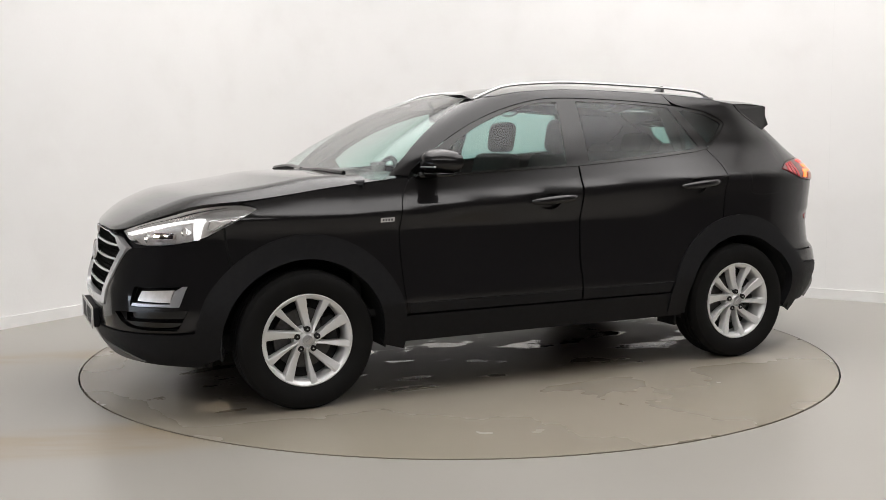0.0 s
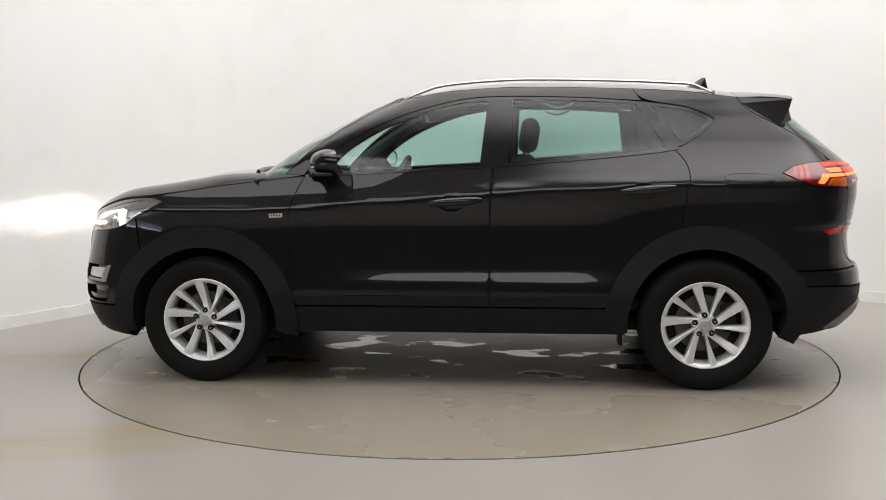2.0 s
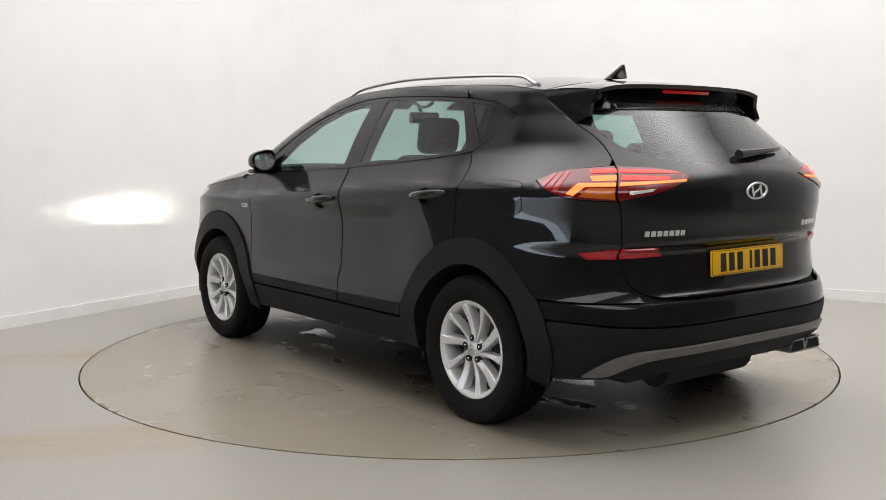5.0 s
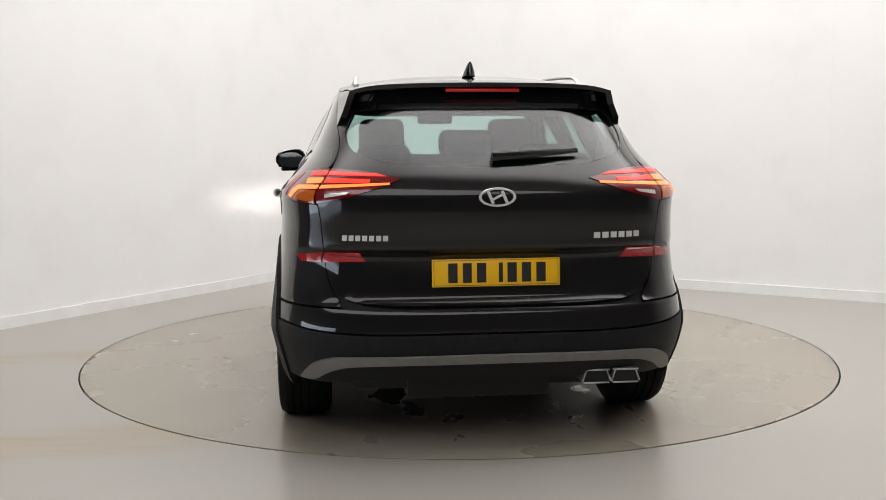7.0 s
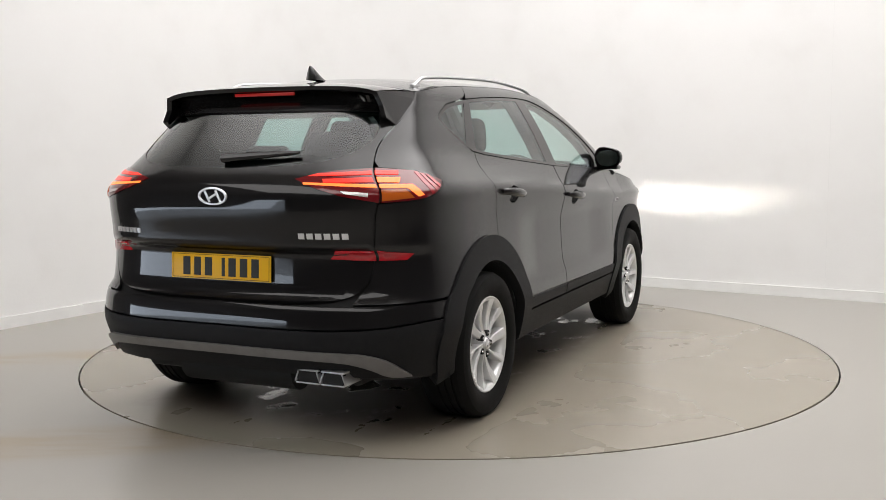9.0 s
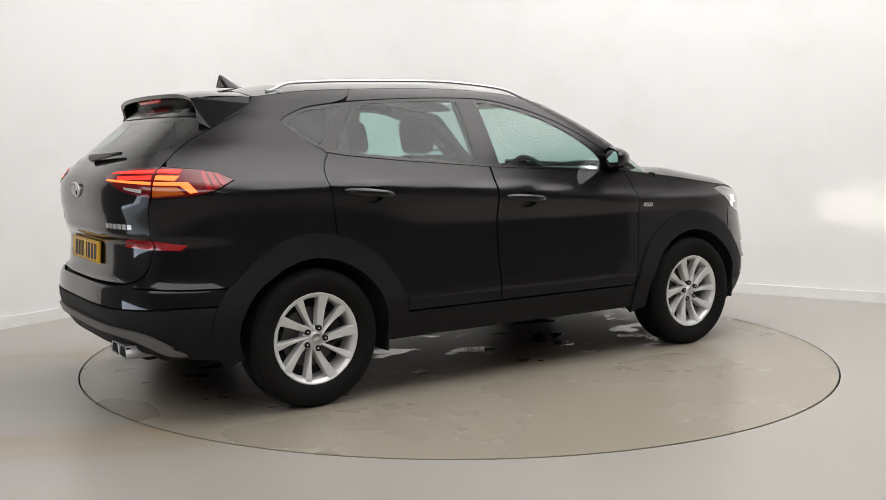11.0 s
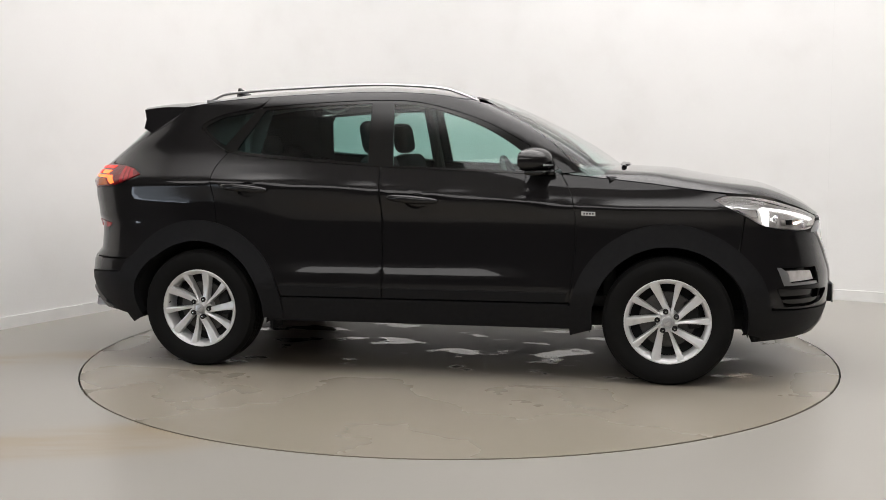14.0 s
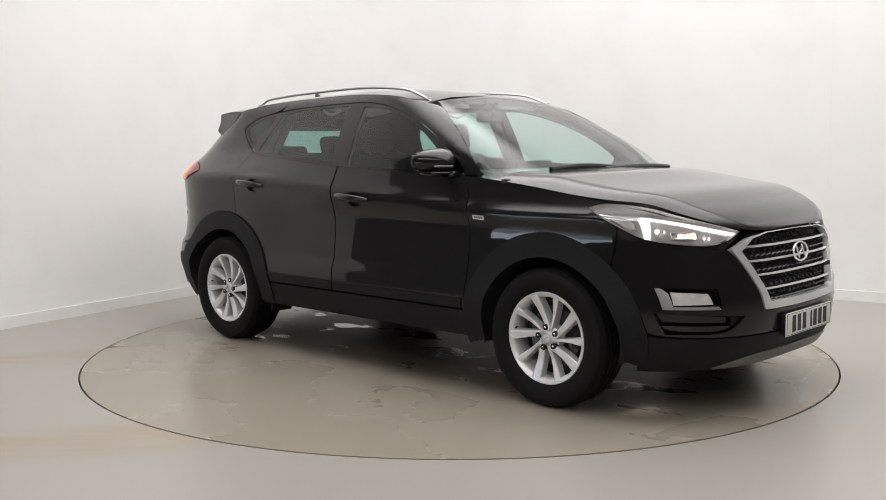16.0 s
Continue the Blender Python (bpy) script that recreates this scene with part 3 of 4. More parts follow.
for side in (False, True):
    s = dict(right=side)
    skin("front_door", [DOOR_F[::-1] + [(-0.234, 1.167), (-0.215, 0.85), (-0.218, 0.43)], cup_outline(0)], body, PAINT, car, "", **s)
    skin("rear_door", [[(-0.222, 0.43)] + DOOR_R + [(-0.797, 1.212), (-0.242, 1.169), (-0.219, 0.85)], cup_outline(1)], body, PAINT, car, "", **s)
    skin("front_wing", [[(0.770, 1.118)] + DOOR_F[1:] + arc(AXLE, HUB_Z, R_OUT, 169, 47, 16) + [(1.73, 0.86)] + [(1.74, 0.902), (1.60, 0.985), (1.70, 1.010)] + bonnet_line[1:]], body, PAINT, car, "", **s)
    quarter = [(-1.178, 1.249), (-1.236, 1.182), (-1.251, 1.107), (-1.227, 1.005)] + arc(-AXLE, HUB_Z, R_OUT, 76, 146, 12) + [(-2.0, 0.625), (-2.23, 0.628)] + GATE_SIDE + [(-2.10, 1.040), (-1.90, 1.05), (-1.80, 1.075), (-1.715, 1.122), (-1.81, 1.165), (-2.05, 1.183), (-2.065, 1.21), (-2.02, 1.30), (-1.93, 1.362), (-1.80, 1.435), (-1.75, 1.485)]
    quarter += roof_line[:-5:-1] + [(-1.017, 1.506), (-1.267, 1.471), (-1.42, 1.428), (-1.457, 1.405), (-1.44, 1.382), (-1.21, 1.258)]
    skin("rear_quarter_panel", [quarter], body, PAINT, car, "", **s)
    skin("roof_side_frame", [roof_line[:-3] + [(-1.017, 1.506), (-0.67, 1.530), (-0.268, 1.540), (-0.053, 1.527), (0.223, 1.454), (0.435, 1.365), (0.645, 1.241), (0.76, 1.15), (0.775, 1.122)]], cabin, PAINT, car, "", gap=0.0015, **s)
    frame_loops = [DLO]
    panes = ([(0.56, 1.135), (0.10, 1.155), (-0.165, 1.170), (-0.20, 1.512), (-0.05, 1.507), (0.16, 1.452), (0.36, 1.370), (0.54, 1.258), (0.60, 1.19)],
             [(-0.315, 1.183), (-0.75, 1.217), (-1.06, 1.244), (-1.135, 1.260), (-0.985, 1.490), (-0.67, 1.513), (-0.335, 1.520)],
             [(-1.055, 1.482), (-1.25, 1.455), (-1.395, 1.412), (-1.415, 1.395), (-1.33, 1.345), (-1.215, 1.285)])
    skin("window_frame", [DLO] + [list(p) for p in panes], cabin, GLOSSBLACK, car, "", gap=0.001, off=-0.004, **s)
    for k, p in enumerate(panes):
        g = skin(("front_window", "rear_window", "quarter_window")[k], [list(p)], cabin, GLASS if k == 0 else PRIVACY, car, "", gap=-0.001, off=-0.005, thick=0, step=0.06, **s)
    # wheel arch cladding
    skin("wheel_arch_trim", [arc(AXLE, HUB_Z, R_OUT, -9, 189, 40) + arc(AXLE, HUB_Z, R_IN, 187, -7, 40)], body, PLASTIC, car, "matt black plastic wheel arch trim", off=0.012, thick=0.05, gap=-0.002, **s)
    skin("wheel_arch_trim", [arc(-AXLE, HUB_Z, R_OUT, -3, 190, 40) + arc(-AXLE, HUB_Z, R_IN, 187, -5, 40)], body, PLASTIC, car, "matt black plastic wheel arch trim", off=0.012, thick=0.05, gap=-0.002, **s)
    skin("door_trim", [[(0.802, 0.434), (0.812, 0.488), (-0.214, 0.490), (-0.214, 0.434)]], body, PLASTIC, car, "matt black plastic door trim", off=0.007, thick=0.012, **s)
    skin("door_trim", [[(-0.222, 0.434), (-0.222, 0.490), (-0.832, 0.496), (-0.812, 0.434)]], body, PLASTIC, car, "matt black plastic door trim", off=0.007, thick=0.012, **s)
    skin("sill", [[(0.93, 0.285), (-0.93, 0.285), (-0.84, 0.385), (-0.82, 0.425), (0.815, 0.425), (0.83, 0.385)]], body, PLASTIC, car, "matt black plastic sill", off=0.004, thick=0.06, **s)

# bonnet, roof, screens
skin("bonnet", [[(0.76, -1), (2.62, -1), (2.62, 1), (0.76, 1)]], bonnet, PAINT, car, "", step=0.045, gap=0.003, rounds=0, scale=(1, 0.8), thick=0.02)
skin("roof", [[(0.30, -1), (0.27, -0.8), (0.22, -0.5), (0.185, 0), (0.22, 0.5), (0.27, 0.8), (0.30, 1), (-1.75, 1), (-1.75, -1)]], roof, PAINT, car, "", step=0.06, gap=0.002, rounds=0, scale=(1, 0.65), thick=0.01)


skin("windscreen", [both([(0, 1.10), (0.40, 1.10), (pillar_c(1.12), 1.11), (pillar_c(1.25), 1.25), (pillar_c(1.4), 1.40), (pillar_c(1.53), 1.53), (0.3, 1.565), (0, 1.574)])], screen, SCREEN, car, "", thick=0, gap=0, off=-0.003, step=0.06)

# front end
GRILLE = [(0, 0.505), (0.375, 0.512), (0.43, 0.636), (0.552, 0.797), (0.385, 0.862), (0, 0.868)]
FOG = [(0.925, 0.628), (0.65, 0.62), (0.625, 0.53), (0.89, 0.532)]
VENT = [(0.93, 0.518), (0.505, 0.492), (0.60, 0.418), (0.88, 0.42)]
side_edge = [(UF - u, z) for u, z in arc(AXLE, HUB_Z, R_OUT, 10, 46, 8)]
skin("front_bumper", [both([(0, 0.40), (0.9, 0.40)] + side_edge + [(UF - 1.735, 0.86), (UF - 1.745, 0.898), (UF - 1.86, 0.832), (UF - 2.19, 0.803), (0.552, 0.797), (0.43, 0.636), (0.375, 0.512), (0, 0.502)]), FOG, [(-a, b) for a, b in FOG], VENT, [(-a, b) for a, b in VENT]], nose, PAINT, car, "")
skin("front_lower_bumper", [both([(0, 0.25), (0.7, 0.235), (1.0, 0.225)] + [(UF - u, z) for u, z in arc(AXLE, HUB_Z, R_OUT, -12, 8, 4)] + [(0.9, 0.397), (0, 0.397)])], nose, PLASTIC, car, "matt black lower bumper", off=0.003, thick=0.05)

# rear end
REAR_GLASS = [(0, 1.186), (0.35, 1.195), (0.514, 1.208), (0.70, 1.250), (0.785, 1.30), (0.82, 1.35), (0.80, 1.42), (0.4, 1.43), (0, 1.43)]
gate = [(0, 0.632), (0.411, 0.636), (0.60, 0.645), (0.69, 0.718), (0.722, 0.856), (0.745, 1.031), (0.775, 1.183), (0.785, 1.21), (0.83, 1.30), (0.92, 1.362), (1.04, 1.43), (0.9, 1.45), (0, 1.46)]
skin("tailgate", [both(gate), both(REAR_GLASS)], tail, PAINT, car, "")
skin("rear_windscreen", [both(REAR_GLASS)], tail, PRIVACY, car, "", thick=0, gap=-0.002, off=-0.003, step=0.06)
rear_edge = [(UR + u, z) for u, z in arc(-AXLE, HUB_Z, R_OUT, 172, 146, 6)]
skin("rear_bumper", [both([(0, 0.53), (0.62, 0.526), (0.95, 0.55), (1.12, 0.545)] + [(UR + u, z) for u, z in arc(-AXLE, HUB_Z, R_OUT, 157, 147, 3)] + [(0.85, 0.622), (0.62, 0.626), (0.0, 0.628)])], tail, PAINT, car, "")
skin("rear_lower_bumper", [both([(0, 0.33), (0.6, 0.32), (0.85, 0.30)] + [(UR + u, z) for u, z in arc(-AXLE, HUB_Z, R_OUT, 184, 158, 6)] + [(1.12, 0.54), (0.95, 0.546), (0.62, 0.522), (0.0, 0.526)])], tail, PLASTIC, car, "matt black lower bumper", off=0.002, thick=0.05)

# ---- dark inside of the body, so that joints and openings look into shade ----
FOG_U = [(UF - a, b) for a, b in FOG]
VENT_U = [(UF - a, b) for a, b in VENT]
shell = [(-0.93, 0.27), (0.93, 0.27)] + arc(AXLE, HUB_Z, 0.425, 186, -12, 20) + [(2.24, 0.24), (2.24, 0.80), (2.36, 0.87), (2.06, 0.945), (1.88, 0.99), (1.68, 1.008)] + [(u, bonnet_edge(u) - 0.012) for u in (1.5, 1.25, 1.0, 0.80)]
shell += [(0.70, 1.112), (-0.235, 1.158), (-0.797, 1.20), (-1.19, 1.24), (-1.45, 1.37), (-1.48, 1.405), (-1.42, 1.44), (-1.1, 1.508), (-0.90, 1.522), (-0.90, 1.56), (-1.2, 1.545), (-1.72, 1.515), (-1.80, 1.44), (-1.92, 1.37), (-2.01, 1.30), (-2.05, 1.20), (-2.60, 1.175), (-UR + 0.01, 1.17), (-UR + 0.01, 0.32)] + arc(-AXLE, HUB_Z, 0.425, 190, -6, 20)
for side in (False, True):
    skin("inner_shell", [shell, LAMP, FOG_U, VENT_U], body, UNDER, car, "", off=-0.022, gap=0, thick=0, step=0.07, right=side)
    s = -1 if side else 1
    for x in (AXLE, -AXLE):
        bm = bmesh.new()
        rings = []
        for k in range(25):
            a = radians(-10 + 200 * k / 24)
            rings.append([bm.verts.new((x + 0.415 * math.cos(a), s * y, HUB_Z + 0.415 * math.sin(a))) for y in (0.50, 0.66, 0.875)])
        for p, q in zip(rings, rings[1:]):
            for k in range(2):
                bm.faces.new((p[k], p[k + 1], q[k + 1], q[k]))
        bm.faces.new([r[0] for r in rings])
        part("wheel_housing", bm, UNDER, car, "black wheel housing liner")
part("underbody", add(box((4.0, 1.16, 0.10), Matrix.Translation((0, 0, 0.30)), 0.03), box((1.82, 1.66, 0.09), Matrix.Translation((0, 0, 0.315)), 0.03)), UNDER, car, "dark underbody")
# solid box filling the engine bay, added only to stop light passing through
part("bay_light_block", box((1.0, 1.0, 0.52), Matrix.Translation((1.55, 0, 0.62)), 0.04), UNDER, car)
part("silencer", tube([(-1.95, 0.35, 0.29), (-1.95, -0.25, 0.29)], 0.09, 14), UNDER, car)
part("rear_axle", tube([(-AXLE, 0.6, 0.31), (-AXLE, -0.6, 0.31)], 0.05, 10), UNDER, car)


# ---- wheels ----
def spoke(angle, root_angle, w0, w1):
    """One leaning blade with a crease along it, from beside a nut to the rim."""
    bm = bmesh.new()
    rows = []
    p0 = Vector((0.040 * math.cos(radians(root_angle)), 0.040 * math.sin(radians(root_angle))))
    p1 = Vector((0.214 * math.cos(radians(angle)), 0.214 * math.sin(radians(angle))))
    d = (p1 - p0).normalized()
    n = Vector((-d.y, d.x))
    for k in range(7):
        f = k / 6
        w = w0 + (w1 - w0) * f ** 1.7
        front = -0.016 - 0.012 * math.sin(math.pi * min(1, f * 1.1)) + 0.013 * f
        c = p0.lerp(p1, f)
        ring = []
        for across, y in ((-w, front - 0.050), (-w * 1.02, front - 0.010), (-w * 0.86, front - 0.005), (w * 0.45, front), (w * 0.92, front - 0.002), (w * 1.02, front - 0.014), (w, front - 0.050)):
            q = c + n * across
            ring.append(bm.verts.new((q.x, y, q.y)))
        rows.append(ring)
    for p, q in zip(rows, rows[1:]):
        for k in range(7):
            bm.faces.new((p[k], p[(k + 1) % 7], q[(k + 1) % 7], q[k]))
    bm.faces.new(rows[0]), bm.faces.new(rows[-1])
    return bm


WAY = 1  # the way in which the blades lean


def wheel(x, s, turn):
    root = new("wheel")
    root.parent = car
    root.matrix_basis = pose(x, s * 0.897, 0.340, 0, 0, 0 if s > 0 else 180)
    R = 0.342
    prof = [(0.226, -0.205), (0.262, -0.222), (0.305, -0.226), (0.328, -0.212), (R - 0.004, -0.185), (R, -0.16)]
    for k in range(4):
        a = -0.155 + k * 0.036
        prof += [(R, a), (R, a + 0.026), (R - 0.008, a + 0.027), (R - 0.008, a + 0.034)]
    prof += [(R, -0.02), (R - 0.006, -0.008), (0.326, 0.008), (0.322, 0.009), (0.312, 0.014), (0.285, 0.015), (0.262, 0.011), (0.240, 0.002), (0.230, -0.006), (0.222, -0.012)]
    tyre = part("tyre", lathe(prof, 80), RUBBER, root, "black rubber tyre")
    rim = part("rim", lathe([(0.224, -0.20), (0.206, -0.17), (0.196, -0.06), (0.2005, -0.030), (0.204, -0.016), (0.210, -0.009), (0.2225, -0.002), (0.2275, -0.004), (0.2275, -0.02)], 80), ALLOY, root, "silver alloy rim")
    for k in range(5):
        mid = turn + 72 * k
        part("spoke", spoke(mid, mid + WAY * 30, 0.0150, 0.0262), ALLOY, rim, "", smooth=False)
        part("spoke", spoke(mid + WAY * 36, mid + WAY * 48, 0.0065, 0.0205), ALLOY, rim, "", smooth=False)
    part("hub", lathe([(0.0005, -0.012), (0.026, -0.012), (0.029, -0.016), (0.032, -0.022), (0.046, -0.030), (0.060, -0.040), (0.064, -0.09)], 40), ALLOY, rim)
    part("hub_cap", lathe([(0.0005, -0.008), (0.020, -0.008), (0.025, -0.010), (0.0265, -0.014)], 32), SATIN, rim, "grey hub cap")
    part("hub_emblem", box((0.026, 0.003, 0.006), pose(0, -0.007, 0, 0, 35, 0)), BADGE, rim)
    for k in range(5):
        a = radians(turn + WAY * 10 + 72 * k)
        m = Matrix.Translation((0.053 * math.cos(a), 0, 0.053 * math.sin(a)))
        part("nut_pocket", lathe([(0.0005, -0.0185), (0.0115, -0.0180), (0.0125, -0.0150), (0.0145, -0.0150), (0.0150, -0.045)], 18, m), UNDER, rim)
        part("wheel_nut", lathe([(0.0005, -0.0115), (0.0045, -0.0120), (0.0070, -0.0150), (0.0070, -0.034)], 6, m), CHROME, rim)
    part("brake_disc", lathe([(0.06, -0.085), (0.148, -0.085), (0.150, -0.105), (0.06, -0.105)], 48), STEEL, root, "steel brake disc, darkened for shade")
    part("brake_caliper", box((0.07, 0.07, 0.15), pose(-0.13, -0.10, 0.03, 0, 12, 0), 0.015), UNDER, root)
    # black sheet closing the wheel, in place of the shade between spokes
    part("wheel_back_shade", lathe([(0.005, -0.12), (0.203, -0.12)], 40), UNDER, root)
    part("valve", tube([(0.196, -0.03, 0.03), (0.190, -0.012, 0.029)], 0.004, 6), RUBBER, root)
    return root


for x, s, turn in ((AXLE, 1, 82), (-AXLE, 1, 77), (AXLE, -1, 70), (-AXLE, -1, 102)):
    wheel(x, s, turn)


# ---- front lamps, grille, bumper details ----
DRL = [(1.852, 0.948), (1.885, 0.956), (2.335, 0.868), (2.30, 0.856), (1.908, 0.933), (1.882, 0.842), (1.856, 0.843)]
IND = [(1.652, 0.967), (1.83, 0.940), (1.825, 0.884), (1.790, 0.884)]
SLOT = [(1.985, 0.874), (2.095, 0.874), (2.095, 0.848), (1.985, 0.848)]
BOWL = [(1.915, 0.918), (2.285, 0.853), (2.19, 0.813), (1.895, 0.838)]
for side in (False, True):
    s = dict(right=side)
    lamp = skin("headlamp", [LAMP], body, LENS, car, "clear headlamp with lit white light strip", off=-0.002, thick=0, gap=0.001, step=0.05, **s)
    skin("lamp_housing", [LAMP, SLOT], body, HOUSING, lamp, "dark metallic lamp housing", off=-0.045, thick=-0.042, gap=0.0, step=0.03, **s)
    skin("daytime_light", [DRL], body, WHITEGLOW, lamp, "lit white daytime light strip", off=-0.018, thick=0.02, gap=0.0, step=0.03, rounds=1, **s)
    skin("indicator_lens", [IND], body, REFLECTOR, lamp, "silver indicator reflector", off=-0.022, thick=0.015, gap=0.004, step=0.03, rounds=1, **s)
    skin("indicator_rim", [IND, inset([Vector(p) for p in IND], 0.006)], body, CHROME, lamp, "", off=-0.018, thick=0.01, gap=0.0, step=0.03, rounds=0, **s)
    skin("reflector", [BOWL, SLOT], body, REFLECTOR, lamp, "chromed headlamp reflector", off=-0.036, thick=0.006, gap=0.0, step=0.02, rounds=1, **s)
    y = -1 if side else 1
    for u, z, r in ((1.945, 0.878, 0.024), (2.15, 0.845, 0.020)):
        p = body(u, z)
        m = Matrix.Translation((p.x - 0.035, y * (p.y - 0.02), p.z)) @ pose(0, 0, 0, 0, 0, -90 + y * 20)
        bowl = part("bulb_bowl", lathe([(r, 0.022), (r * 0.97, 0.012), (r * 0.75, -0.006), (r * 0.35, -0.018), (0.001, -0.02)], 28, m), CHROME, lamp)
        part("bulb", lathe([(0.0005, 0.010), (0.006, 0.008), (0.009, 0.0), (0.009, -0.012)], 16, m), BEAM, bowl, "lit bulb")
    # a dark slot tube with the light source at its back throws the beam
    p = body(2.04, 0.861)
    m = Matrix.Translation((p.x - 0.050, y * (p.y - 0.025), 0.861)) @ pose(0, 0, 0, 0, 3.0, y * 6)
    tubes = bmesh.new()
    for size, at in (((0.06, 0.064, 0.003), (0, 0, 0.0060)), ((0.06, 0.064, 0.003), (0, 0, -0.0060)), ((0.06, 0.003, 0.015), (0, 0.032, 0)), ((0.06, 0.003, 0.015), (0, -0.032, 0))):
        add(tubes, box(size, m @ Matrix.Translation(at)))
    slot = part("beam_slot", tubes, UNDER, lamp, "", smooth=False)
    part("light_source", box((0.002, 0.060, 0.0085), m @ Matrix.Translation((-0.029, 0, 0))), LAMPLIGHT, slot, "", smooth=False)
    fog = skin("fog_lamp_pocket", [FOG_U], body, GLOSSBLACK, car, "black fog lamp pocket", off=-0.035, thick=-0.036, gap=-0.001, step=0.03, **s)
    inner = [(UF - 0.86, 0.612), (UF - 0.69, 0.605), (UF - 0.665, 0.555), (UF - 0.845, 0.552)]
    skin("fog_lamp", [inner], body, REFLECTOR, fog, "small silver fog lamp", off=-0.010, thick=0.015, gap=0, step=0.02, **s)
    rim_in = [(UF - 0.868, 0.607), (UF - 0.845, 0.545), (UF - 0.64, 0.545), (UF - 0.625, 0.530), (UF - 0.89, 0.532), (UF - 0.925, 0.628), (UF - 0.90, 0.628)]
    skin("fog_lamp_bezel", [rim_in], body, SATIN, fog, "silver fog lamp bezel", off=-0.004, thick=0.02, gap=0, step=0.03, rounds=0, **s)
    vent = skin("bumper_vent", [VENT_U], body, GLOSSBLACK, car, "black gloss bumper side vent", off=-0.040, thick=-0.042, gap=-0.001, step=0.03, **s)
    blade = [(UF - 0.90, 0.455), (UF - 0.56, 0.452), (UF - 0.60, 0.428), (UF - 0.87, 0.428)]
    skin("vent_blade", [blade], body, GLOSSBLACK, vent, "", off=-0.012, thick=0.03, gap=0, step=0.03, **s)

OPEN = [(0, 0.545), (0.340, 0.550), (0.398, 0.660), (0.492, 0.782), (0.376, 0.855), (0, 0.862)]
grille = skin("grille", [both(GRILLE), both(OPEN)], nose, BADGE, car, "wide chrome-framed grille with cross bars", off=0.006, thick=0.035, gap=0.001, step=0.03, rounds=1)
skin("grille_backing", [both(OPEN)], nose, UNDER, grille, "", off=-0.045, thick=-0.05, gap=-0.003, step=0.05, rounds=0)
open_w = curve_through((0.548, 0.335), (0.60, 0.368), (0.66, 0.392), (0.72, 0.440), (0.775, 0.485), (0.81, 0.43), (0.852, 0.36))
for z in (0.803, 0.737, 0.672, 0.607):
    w = open_w(z) - 0.004
    skin("grille_bar", [both([(0, z - 0.0055), (w, z - 0.005), (w, z + 0.005), (0, z + 0.0055)])], nose, BADGE, grille, "chrome grille bar", off=-0.008, thick=0.03, gap=0, step=0.03, rounds=0)
bm = bmesh.new()
row = 0
z = 0.560
while z < 0.848:
    w = open_w(z) - 0.015
    c = -w + (0.024 if row % 2 else 0.0)
    while c < w:
        p = nose(c, z)
        n = (nose(c + 0.01, z) - nose(c - 0.01, z)).cross(Vector((0, 0, 1))).normalized()
        n = n if n.x > 0 else -n
        t = n.cross(Vector((0, 0, 1)))
        base = p - n * 0.040
        tip = bm.verts.new(base + n * 0.026)
        for a0 in (90, 210, 330):
            v = [bm.verts.new(base + (t * math.cos(radians(a0 + d)) + Vector((0, 0, 1)) * math.sin(radians(a0 + d))) * r + n * h) for d, r, h in ((-17, 0.027, 0.0), (0, 0.028, 0.014), (17, 0.027, 0.0))]
            bm.faces.new((tip, v[0], v[1])), bm.faces.new((tip, v[1], v[2]))
        c += 0.048
    z += 0.0225
    row += 1
mesh_part = part("grille_mesh", bm, GLOSSBLACK, grille, "black patterned grille mesh", smooth=False)


def emblem(m, w, h, parent):
    """An oval ring with two slanting strokes and a cross stroke."""
    bm = bmesh.new()
    rings = []
    for k in range(48):
        a = 2 * math.pi * k / 48
        c, s = math.cos(a), math.sin(a)
        rings.append([bm.verts.new((c * (w / 2 + d), e, s * (h / 2 + d * 0.8))) for d, e in ((0.0, 0.0), (-0.002, 0.006), (-0.010, 0.006), (-0.012, 0.0))])
    for k in range(48):
        p, q = rings[k], rings[(k + 1) % 48]
        for j in range(3):
            bm.faces.new((p[j], p[j + 1], q[j + 1], q[j]))
    bm.transform(m)
    ob = part("emblem", bm, BADGE, parent, "oval chrome emblem")
    for x, lean, size in ((-0.19 * w, 24, (0.012, 0.005, h * 0.72)), (0.19 * w, 24, (0.012, 0.005, h * 0.72)), (0, -62, (0.010, 0.005, w * 0.36))):
        part("emblem_stroke", box(size, m @ pose(x, 0.002, 0, 0, lean, 0), 0.002, 1), BADGE, ob)
    return ob


p = nose(0, 0.752)
emblem(Matrix.Translation((p.x + 0.008, 0, 0.752)) @ pose(0, 0, 0, 0, 0, -90) @ pose(0, 0, 0, 8, 0, 0), 0.170, 0.100, grille)


def plate(m, mat, label):
    """A number plate lying in its x-z plane, facing +y, with plain bars in place of the characters."""
    ob = part("number_plate", box((0.52, 0.006, 0.111), m, 0.0025), mat, car, label)
    x = -0.205
    for k, w in enumerate((0.046, 0.046, 0.046, 0.020, 0, 0.046, 0.044, 0.046)):
        if w:
            part("plate_bar", box((w * 0.82, 0.002, 0.079), m @ Matrix.Translation((x + w / 2, 0.0035, 0))), INK, ob)
        x += (w + 0.013) if w else 0.032
    for sx, sz, px, pz in ((0.505, 0.0016, 0, 0.050), (0.505, 0.0016, 0, -0.050), (0.0016, 0.10, 0.252, 0), (0.0016, 0.10, -0.252, 0)):
        part("plate_border", box((sx, 0.0012, sz), m @ Matrix.Translation((px, 0.0035, pz))), INK, ob)
    return ob


